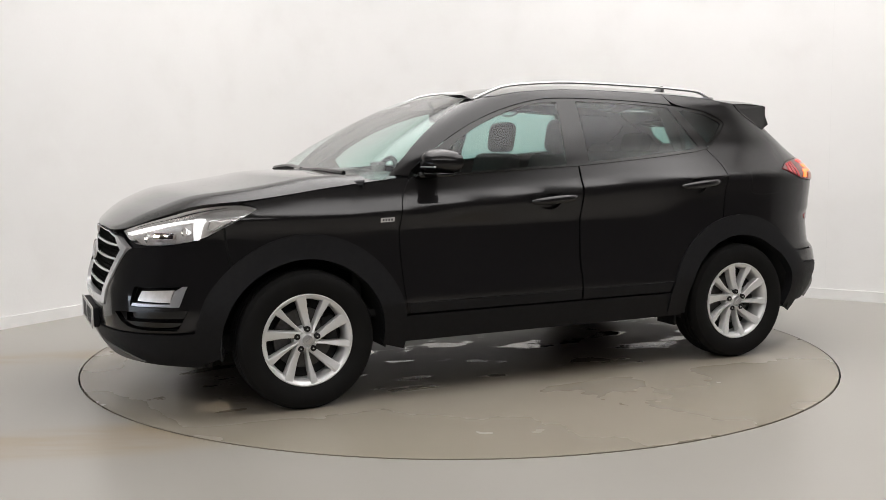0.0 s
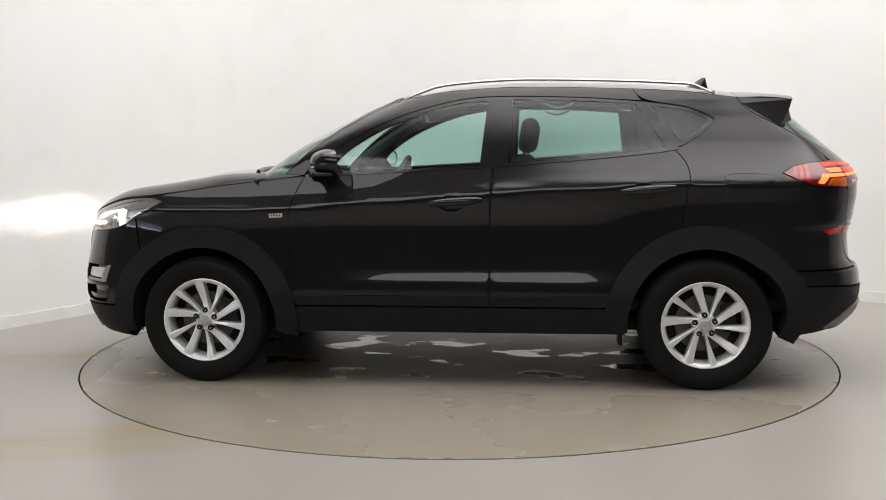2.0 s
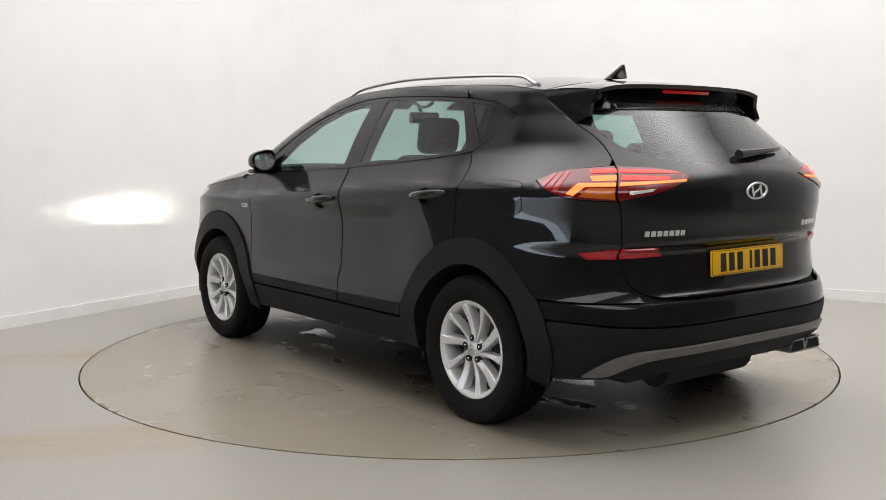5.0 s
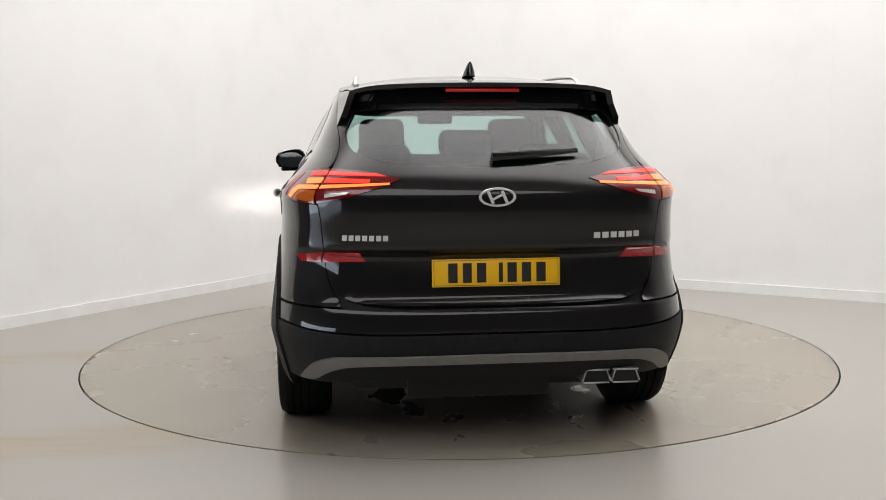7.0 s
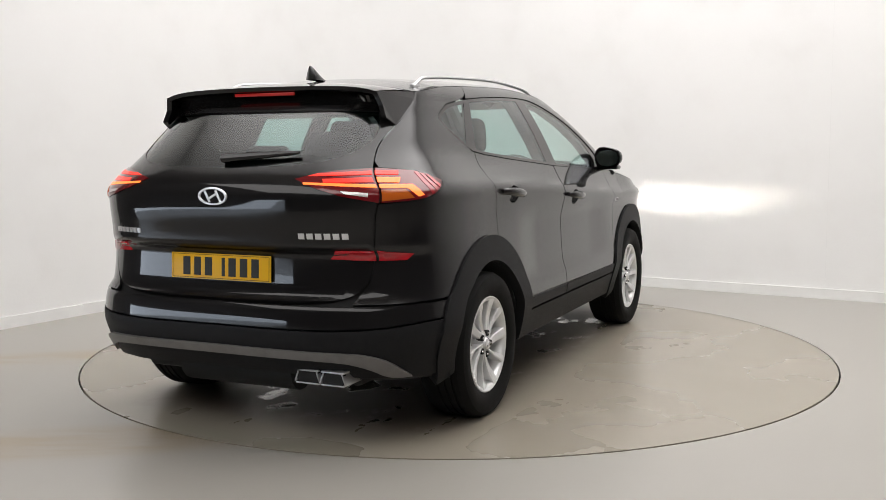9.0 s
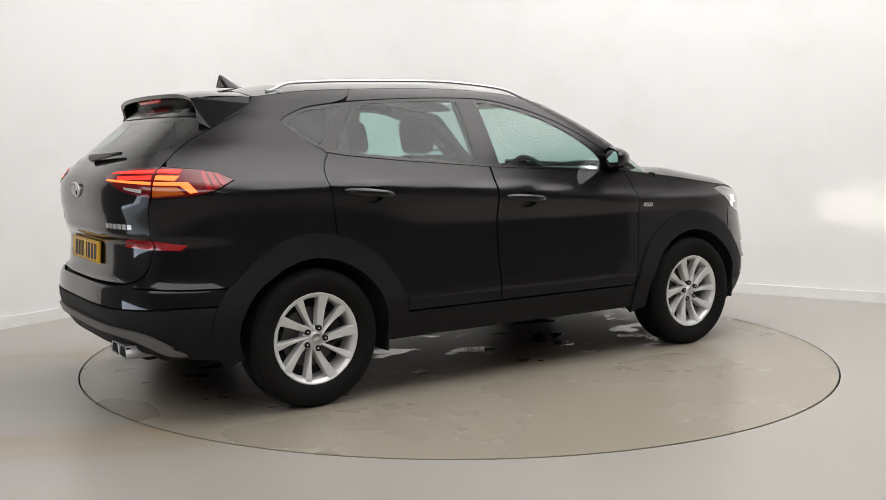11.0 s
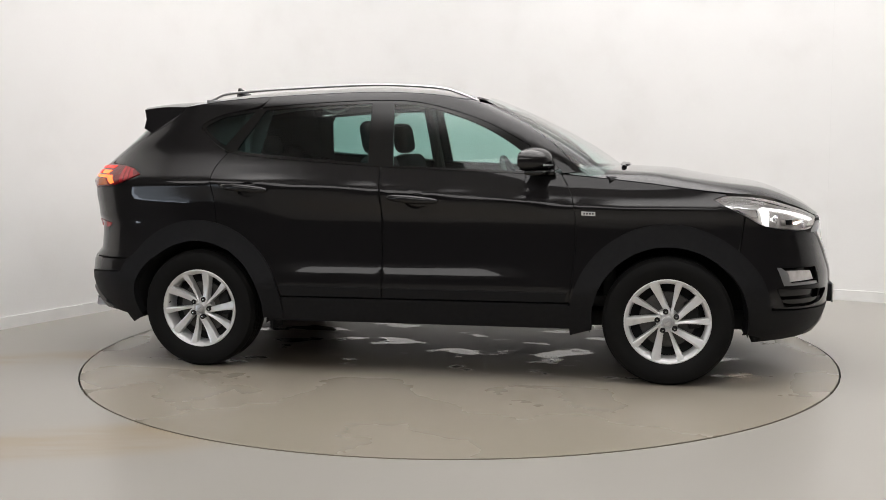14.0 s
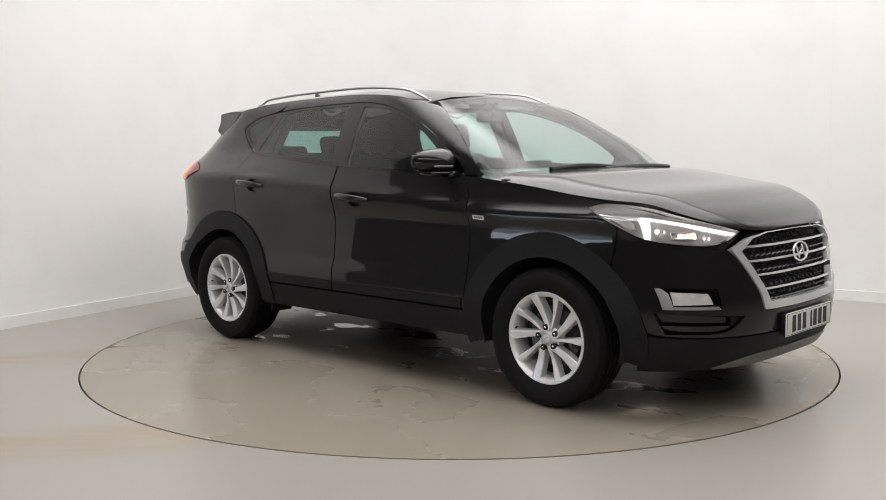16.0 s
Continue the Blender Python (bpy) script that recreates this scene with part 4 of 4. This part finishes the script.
plate(Matrix.Translation((2.258, 0, 0.425)) @ pose(0, 0, 0, 0, 0, -90), WHITEPLATE, "white front number plate with dark bars")
plate(Matrix.Translation((-2.182, 0, 0.764)) @ pose(0, 0, 0, 0, 0, 90) @ pose(0, 0, 0, 3, 0, 0), YELLOW, "yellow rear number plate with dark bars")
part("plate_mount", box((0.03, 0.50, 0.10), Matrix.Translation((2.238, 0, 0.425)), 0.008), PLASTIC, car)
skin("front_skid_plate", [both([(0, 0.262), (0.5, 0.250), (0.64, 0.250), (0.52, 0.285), (0.42, 0.305), (0, 0.318)])], nose, SKID, car, "grey front skid plate", off=0.010, thick=0.03, gap=0)

# ---- rear lamps, spoiler, trim ----
lamp_outer = [(-2.092, 1.041), (-1.90, 1.05), (-1.80, 1.075), (-1.715, 1.122), (-1.81, 1.165), (-2.05, 1.183), (-2.072, 1.182)]
lamp_inner = [(-2.10, 1.041), (-2.31, 1.080), (-2.445, 1.14), (-2.29, 1.173), (-2.080, 1.182)]
glows = (
    ("light_bar", REDGLOW, 0, [(-1.960, 1.167), (-2.075, 1.170), (-2.08, 1.154), (-1.968, 1.151)]),
    ("led_strip", REDHOT, 0, [(-1.965, 1.140), (-2.078, 1.143), (-2.082, 1.124), (-1.985, 1.120)]),
    ("light_bar", REDHOT, 0, [(-1.885, 1.070), (-1.925, 1.111), (-2.083, 1.114), (-2.086, 1.101), (-1.962, 1.098), (-1.917, 1.064)]),
    ("indicator_lens", AMBER, 0, [(-1.940, 1.060), (-1.975, 1.092), (-2.086, 1.093), (-2.089, 1.050)]),
    ("light_bar", REDGLOW, 1, [(-2.092, 1.168), (-2.33, 1.160), (-2.38, 1.150), (-2.092, 1.154)]),
    ("led_strip", REDGLOW, 1, [(-2.100, 1.143), (-2.315, 1.138), (-2.315, 1.124), (-2.100, 1.124)]),
    ("light_bar", REDHOT, 1, [(-2.100, 1.114), (-2.405, 1.125), (-2.405, 1.118), (-2.100, 1.102)]),
    ("reversing_lens", REFLECTOR, 1, [(-2.145, 1.082), (-2.255, 1.090), (-2.240, 1.080), (-2.145, 1.067)]))
for side in (False, True):
    lamps = [skin("tail_lamp", [lamp_outer], body, DARKRED, car, "dark red tail lamp with lit orange bars", off=0.004, thick=0.02, gap=0.002, step=0.025, rounds=1, right=side),
             skin("tail_lamp", [lamp_inner], body, DARKRED, car, "dark red tailgate lamp with lit bars", off=0.004, thick=0.02, gap=0.002, step=0.025, rounds=1, right=side)]
    for name, mat, k, loop in glows:
        skin(name, [loop], body, mat, lamps[k], "", off=0.0065, thick=0.004, gap=0.0, step=0.03, rounds=0, right=side)
    for k in range(3):
        u = -1.755 - 0.032 * k
        skin("light_blade", [[(u, 1.105 - 0.012 * k), (u - 0.020, 1.095 - 0.012 * k), (u - 0.052, 1.150 + 0.006 * k), (u - 0.032, 1.148 + 0.006 * k)]], body, RED, lamps[0], "", off=0.0060, thick=0.004, gap=0.0, step=0.03, rounds=0, right=side)
    skin("rear_reflector", [[(-UR + 0.89, 0.828), (-UR + 0.726, 0.846), (-UR + 0.726, 0.803), (-UR + 0.85, 0.801)]], body, RED, car, "red rear reflector", off=0.004, thick=0.01, gap=0.001, step=0.03, rounds=0, right=side)
    skin("rear_reflector", [[(-UR + 0.716, 0.846), (-UR + 0.555, 0.848), (-UR + 0.525, 0.812), (-UR + 0.716, 0.803)]], body, RED, car, "red rear reflector", off=0.006, thick=0.016, gap=0.001, step=0.03, rounds=0, right=side)

p = tail(0, 1.07)
emblem(Matrix.Translation((p.x - 0.004, 0, 1.068)) @ pose(0, 0, 0, 0, 0, 90) @ pose(0, 0, 0, -6, 0, 0), 0.150, 0.078, car)


def letters(c0, c1, z, count, h):
    """A brand line as plain silver bars."""
    for k in range(count):
        w = (c1 - c0) / count
        c = c0 + (k + 0.5) * w
        skin("name_bar", [[(c - abs(w) * 0.36, z - h / 2), (c + abs(w) * 0.36, z - h / 2), (c + abs(w) * 0.36, z + h / 2), (c - abs(w) * 0.36, z + h / 2)]], tail, BADGE, car, "", off=0.003, thick=0.004, gap=0, rounds=0)


letters(0.635, 0.435, 0.908, 7, 0.022)
letters(-0.400, -0.625, 0.908, 6, 0.024)
diff = [(0, 0.408), (0.55, 0.405), (0.68, 0.372), (0.76, 0.318), (0.86, 0.318), (0.78, 0.385), (0.70, 0.420), (0.60, 0.436), (0, 0.444)]
skin("rear_skid_trim", [both(diff)], tail, SKID, car, "grey rear skid trim", off=0.016, thick=0.04, gap=0, step=0.03)
for k in range(2):
    m = Matrix.Translation((-2.095, -0.42 - 0.122 * k, 0.322))
    tip = add(box((0.16, 0.11, 0.008), m @ Matrix.Translation((0, 0, 0.027)), 0.003), box((0.16, 0.11, 0.007), m @ Matrix.Translation((0, 0, -0.027)), 0.003))
    tip = add(add(tip, box((0.16, 0.007, 0.050), m @ pose(0, 0.052, 0, 20, 0, 0), 0.004)), box((0.16, 0.007, 0.050), m @ pose(0, -0.052, 0, -20, 0, 0), 0.004))
    pipe = part("exhaust_tip", tip, SATIN, car, "flat chrome exhaust tip")
    # black block near the mouth stands for the shade inside the pipe
    part("bore_shade", box((0.02, 0.10, 0.05), m @ Matrix.Translation((-0.066, 0, 0))), GAP, pipe)

top, under = bmesh.new(), bmesh.new()


def spoiler_rows(q):
    a = roof(-1.765, q)
    b = Vector((-1.850 + 0.035 * q * q, 0.565 * q, 1.540 - 0.010 * q * q - 0.022 * q ** 8))
    d = tail(0.84 * q, 1.425)
    rows = [a.lerp(b, k / 6) + Vector((0, 0, 0.008 * math.sin(math.pi * k / 6))) for k in range(7)]
    lip = b + Vector((0.008, 0, -0.018))
    low = [lip, lip + Vector((0.05, 0, -0.012)), (lip + d) / 2 + Vector((0.045, 0, 0.0)), d]
    return rows + [lip], low


grid = [spoiler_rows(-1 + 2 * k / 32) for k in range(33)]
for bm, j in ((top, 0), (under, 1)):
    vs = [[bm.verts.new(p) for p in g[j]] for g in grid]
    for p, q in zip(vs, vs[1:]):
        for k in range(len(p) - 1):
            bm.faces.new((p[k], p[k + 1], q[k + 1], q[k]))
spoiler = part("spoiler", top, PAINT, car, "black roof spoiler over the rear window")
part("spoiler_underside", under, GLOSSBLACK, spoiler)
for s in (1, -1):
    a, b = roof(-1.765, s), Vector((-1.812, 0.565 * s, 1.508))
    rim_pts = [body(u, z) for u, z in ((-1.75, 1.485), (-1.80, 1.437), (-1.93, 1.364))]
    bm = bmesh.new()
    outer = [a] + [Vector((p.x, s * p.y, p.z)) for p in rim_pts] + [Vector((-1.800, s * 0.605, 1.395)), Vector((-1.792, s * 0.585, 1.45)), b]
    front = [bm.verts.new(p + Vector((0, s * 0.004, 0))) for p in outer]
    back = [bm.verts.new(p - Vector((-0.004, s * 0.022, 0))) for p in outer]
    bm.faces.new(front), bm.faces.new(back)
    for k in range(len(outer)):
        j = (k + 1) % len(outer)
        bm.faces.new((front[k], front[j], back[j], back[k]))
    part("spoiler_fin", bm, PAINT, spoiler, "", smooth=False)
part("high_brake_light", box((0.012, 0.32, 0.014), Matrix.Translation((-1.826, 0, 1.508)), 0.003), DIMRED, spoiler, "red high brake light strip")

# ---- roof rails, aerial, mirrors, handles, wipers, small parts ----
for s in (1, -1):
    pts = []
    for k in range(33):
        u = 0.27 - 1.81 * k / 32
        e = roof(u, s * 0.88)
        lift = 0.031 * min(1.0, 3.2 * math.sin(math.pi * k / 32)) if 0 < k < 32 else 0.0
        pts.append((e.x, e.y, e.z + lift))
    rail = part("roof_rail", tube(pts, 0.0095, 10, 0.8), SATIN, car, "satin silver roof rail")
    for k in (1, 31):
        part("rail_foot", box((0.09, 0.018, 0.02), Matrix.Translation(Vector(pts[k]) - Vector((0, 0, 0.010))), 0.006), SATIN, rail)

bm = bmesh.new()
rows = []
for k in range(9):
    f = k / 8
    h = 0.066 * f
    x0, x1, w = -1.300 - 0.125 * f ** 0.8, -1.462 + 0.018 * f, 0.028 * (1 - f) ** 0.7 + 0.003
    ring = []
    for j in range(12):
        a = 2 * math.pi * j / 12
        ring.append(bm.verts.new(((x0 + x1) / 2 + (x0 - x1) / 2 * math.cos(a), w * math.sin(a), 1.597 + h)))
    rows.append(ring)
for p, q in zip(rows, rows[1:]):
    for j in range(12):
        bm.faces.new((p[j], p[(j + 1) % 12], q[(j + 1) % 12], q[j]))
bm.faces.new(rows[-1])
part("roof_aerial", bm, GLOSSBLACK, car, "black shark fin aerial")


def swept(bm, s):
    """Sweep a mirror part back towards its outer end."""
    for v in bm.verts:
        v.co.x -= 0.33 * (s * v.co.y - 0.85)
    return bm


def door_mirror(s):
    bm = bmesh.new()
    rows = []
    for k in range(15):
        f = k / 14
        x = 0.748 - 0.135 * f
        r = math.sqrt(max(0.0, 1 - (1 - min(1, f * 1.25)) ** 2)) * (1 if f < 0.8 else 1 - 0.25 * (f - 0.8))
        ring = []
        for j in range(20):
            a = 2 * math.pi * j / 20
            c, d = math.cos(a), math.sin(a)
            sq = (abs(c) ** 3 + abs(d) ** 3) ** (-1 / 3)
            ring.append(bm.verts.new((x, s * (0.932 + 0.098 * r * c * sq - 0.01 * (1 - f)), 1.190 + 0.068 * r * d * sq * (1.0 - 0.26 * c) * (1 if d > 0 else 0.85))))
        rows.append(ring)
    for p, q in zip(rows, rows[1:]):
        for j in range(20):
            bm.faces.new((p[j], p[(j + 1) % 20], q[(j + 1) % 20], q[j]))
    bm.faces.new(rows[0])
    ob = part("door_mirror", swept(bm, s), PAINT, car, "black door mirror")
    face = lathe([(0.0005, 0), (0.9, 0), (1.0, 0.0)], 28)
    face.transform(Matrix.Translation((0.613, s * 0.928, 1.190)) @ pose(0, 0, 0, 0, 0, 90) @ Matrix.Diagonal((0.082, 1, 0.052, 1)))
    part("mirror_glass", swept(face, s), MIRROR, ob, "mirror glass")
    part("mirror_back", swept(box((0.006, 0.160, 0.094), Matrix.Translation((0.620, s * 0.930, 1.190)), 0.002), s), GLOSSBLACK, ob)
    part("mirror_lower", swept(box((0.10, 0.155, 0.026), Matrix.Translation((0.682, s * 0.918, 1.130)), 0.012, 3), s), GLOSSBLACK, ob)
    part("mirror_foot", box((0.10, 0.10, 0.032), Matrix.Translation((0.69, s * 0.85, 1.122)) @ pose(0, 0, 0, s * 8, 0, 0), 0.014, 3), GLOSSBLACK, ob)
    part("mirror_indicator", swept(box((0.012, 0.10, 0.009), Matrix.Translation((0.736, s * 0.935, 1.168)), 0.003), s), SATIN, ob, "silver indicator strip")


door_mirror(1), door_mirror(-1)

for side in (False, True):
    s = -1 if side else 1
    for k0, (x0, z0, x1, z1) in enumerate(HANDLES):
        cup = skin("handle_recess", [cup_outline(k0)], body, PAINT, car, "black handle recess", off=-0.019, thick=-0.019, gap=-0.004, step=0.02, right=side, rounds=0)
        pts = []
        for k in range(13):
            f = k / 12
            p = body(x0 + (x1 - x0) * f, z0 + (z1 - z0) * f)
            pts.append((p.x, s * (p.y + 0.006 + 0.026 * math.sin(math.pi * f) ** 0.5), p.z))
        part("door_handle", tube(pts, lambda f: 0.009 + 0.010 * math.sin(math.pi * f) ** 0.5, 12, 1.15), PAINT, cup, "black door handle")
    badge = skin("wing_badge", [[(0.882, 0.923), (0.955, 0.920), (0.955, 0.899), (0.882, 0.902)]], body, BADGE, car, "small silver wing badge", off=0.003, thick=0.004, gap=0, right=side, rounds=0)
    for k in range(4):
        u = 0.892 + 0.015 * k
        skin("badge_mark", [[(u, 0.917), (u + 0.009, 0.917), (u + 0.009, 0.907), (u, 0.907)]], body, INK, badge, "", off=0.0042, thick=0.001, gap=0, right=side, rounds=0)
    part("mud_flap", box((0.02, 0.16, 0.11), Matrix.Translation((-0.905, s * 0.77, 0.275)), 0.006), PLASTIC, car)
    # mirror sail and belt trim below the glass
    skin("belt_trim", [[(0.755, 1.124), (0.74, 1.112), (-0.235, 1.158), (-0.797, 1.200), (-1.10, 1.229), (-1.205, 1.247), (-1.205, 1.256), (-1.10, 1.240), (-0.797, 1.213), (-0.235, 1.170), (0.70, 1.124)]], body, GLOSSBLACK, car, "black belt trim", off=0.004, thick=0.008, gap=0, right=side, rounds=0)

flap = [(-1.422, 1.105), (-1.45, 1.121), (-1.62, 1.119), (-1.655, 1.10), (-1.662, 1.0), (-1.63, 0.972), (-1.46, 0.972), (-1.425, 0.99)]
seam = skin("fuel_flap_seam", [flap], body, GAP, car, "", off=0.0012, thick=0.001, gap=-0.002, step=0.03)
skin("fuel_flap", [flap], body, PAINT, car, "round-cornered fuel flap", off=0.0026, thick=0.002, gap=0.0015, step=0.03)


def wiper(points, name, width):
    ob = part(name, tube(points, width, 8, 1.2), GLOSSBLACK, car, "black wiper")
    blade = [Vector(points[k]) + Vector((0.012, 0, -0.010)) for k in range(len(points))]
    part("wiper_blade", tube(blade, width * 0.55, 6, 1.6), RUBBER, ob)


def on_screen(c, z, up):
    p = screen(c, z)
    return (p.x + up * 0.5, p.y, p.z + up)


wiper([on_screen(0.62 - 0.66 * k / 10, 1.118 + 0.012 * math.sin(math.pi * k / 10), 0.020) for k in range(11)], "windscreen_wiper", 0.012)
wiper([on_screen(0.05 - 0.52 * k / 10, 1.125 + 0.014 * math.sin(math.pi * k / 10), 0.022) for k in range(11)], "windscreen_wiper", 0.012)
pts = []
for k in range(11):
    p = tail(0.01 - 0.43 * k / 10, 1.215 + 0.024 * k / 10)
    pts.append((p.x - 0.014, p.y, p.z + 0.010))
part("rear_wiper", tube(pts, lambda f: 0.014 * (1 - f) + 0.008, 8, 1.0), GLOSSBLACK, car, "black rear wiper")
part("cowl", tube([on_screen(0.78 - 1.56 * k / 20, 1.085, 0.0) for k in range(21)], 0.035, 8, 0.6), PLASTIC, car, "black plastic cowl under the windscreen")
# ---- cabin ----

def pad(size, m, round_=0.05):
    return box(size, m, round_, 4)


def seat(x, y, name="front_seat"):
    ob = part(name, pad((0.50, 0.50, 0.16), Matrix.Translation((x + 0.20, y, 0.62))), CLOTH, car, "dark cloth front seat")
    part("backrest", pad((0.13, 0.48, 0.60), Matrix.Translation((x - 0.10, y, 0.93)) @ pose(0, 0, 0, 0, -16, 0)), CLOTH, ob)
    for d in (-0.06, 0.06):
        part("headrest_post", tube([(x - 0.175, y + d, 1.17), (x - 0.20, y + d, 1.27)], 0.006, 8), SATIN, ob)
    part("headrest", pad((0.10, 0.26, 0.20), Matrix.Translation((x - 0.205, y, 1.328)) @ pose(0, 0, 0, 0, -10, 0), 0.049), CLOTH, ob)
    return ob


seat(-0.21, 0.37), seat(-0.21, -0.37)
bench = part("rear_bench", pad((0.48, 1.30, 0.16), Matrix.Translation((-0.82, 0, 0.66))), CLOTH, car, "dark cloth rear bench")
part("backrest", pad((0.14, 1.30, 0.58), Matrix.Translation((-1.14, 0, 0.95)) @ pose(0, 0, 0, 0, -20, 0)), CLOTH, bench)
for y in (0.40, 0.0, -0.40):
    part("headrest", pad((0.09, 0.26, 0.13), Matrix.Translation((-1.23, y, 1.215 if y else 1.285)) @ pose(0, 0, 0, 0, -14, 0), 0.04), CLOTH, bench)
dash = part("dashboard", pad((0.42, 1.44, 0.28), Matrix.Translation((0.82, 0, 0.965)), 0.08), TRIM, car, "dark dashboard")
part("instrument_hood", pad((0.18, 0.36, 0.08), Matrix.Translation((0.66, -0.37, 1.10)), 0.03), TRIM, dash)
part("display", pad((0.02, 0.22, 0.13), Matrix.Translation((0.62, 0.0, 1.12)) @ pose(0, 0, 0, 0, -10, 0), 0.008), GLOSSBLACK, dash)
wheel_m = Matrix.Translation((0.45, -0.37, 1.03)) @ pose(0, 0, 0, 0, -22, 0)
rim_bm = tube([wheel_m @ Vector((0, 0.185 * math.cos(2 * math.pi * k / 32), 0.185 * math.sin(2 * math.pi * k / 32))) for k in range(33)], 0.016, 8)
steer = part("steering_wheel", rim_bm, TRIM, car, "dark steering wheel")
part("boss", pad((0.05, 0.14, 0.12), wheel_m, 0.02), TRIM, steer)
part("spoke", box((0.02, 0.34, 0.03), wheel_m, 0.008), TRIM, steer)
part("cabin_floor", box((3.0, 1.5, 0.06), Matrix.Translation((-0.45, 0, 0.42)), 0.02), UNDER, car)
part("luggage_cover", box((0.68, 1.36, 0.03), Matrix.Translation((-1.62, 0, 1.06)), 0.01), TRIM, car, "dark luggage cover")
part("bulkhead", box((0.06, 1.45, 0.62), Matrix.Translation((1.02, 0, 0.72)), 0.02), UNDER, car)
# head lining, lower than the roof skin
lin = skin("head_lining", [[(0.10, -0.93), (0.10, 0.93), (-1.66, 0.93), (-1.66, -0.93)]], roof, LINING, car, "light grey head lining", off=-0.035, thick=0, gap=0, step=0.10, rounds=0, scale=(1, 0.65))
skin("tailgate_lining", [both([(0, 1.436), (0.8, 1.436), (0.95, 1.445), (0, 1.452)])], tail, TRIM, car, "", off=-0.03, thick=0.02, gap=0)
for s in (1, -1):
    for pts in ([(0.80, 1.16), (0.60, 1.30), (0.40, 1.42), (0.18, 1.50), (0.0, 1.53)], [(-0.24, 1.10), (-0.26, 1.30), (-0.27, 1.55)], [(-1.08, 1.22), (-1.10, 1.35), (-1.08, 1.53)]):
        line = []
        for x, z in pts:
            p = cabin(x, z)
            line.append((p.x - 0.01, s * (p.y - 0.062), p.z))
        part("pillar_trim", tube(line, 0.035, 8), TRIM, car, "grey pillar trim")
    part("sun_visor", pad((0.16, 0.36, 0.02), Matrix.Translation((0.12, s * 0.33, 1.535)) @ pose(0, 0, 0, 0, 22, 0), 0.008), LINING, car)
    part("grab_handle", tube([(-0.5 - 0.02 * k, s * 0.585, 1.50 - 0.025 * math.sin(math.pi * k / 8)) for k in range(9)], 0.008, 6), LINING, car)
mir = part("inner_mirror", pad((0.03, 0.22, 0.07), Matrix.Translation((0.22, 0, 1.45)), 0.012), GLOSSBLACK, car, "inner rear-view mirror")
part("mirror_stem", tube([(0.23, 0, 1.45), (0.28, 0, 1.535)], 0.012, 8), GLOSSBLACK, mir)
for side in (False, True):
    skin("rear_pillar_trim", [[(-1.03, 1.23), (-1.50, 1.32), (-1.70, 1.45), (-1.45, 1.525), (-0.98, 1.535)]], body, TRIM, car, "dark rear pillar trim", off=-0.085, thick=0.01, gap=0, step=0.06, right=side)

# ---- motion: the disc turns evenly and carries the car ----

def motions():
    rows = []
    for k in range(33):
        t = k * 0.5
        turn = 205.823 - 15.5625 * t + 0.00293 * t * t
        rows.append((t, pose(0, 0, 0, 0, 0, turn)))
    walk(turntable, rows)
    walk(car, [(t, m @ OFF) for t, m in rows])


motions()
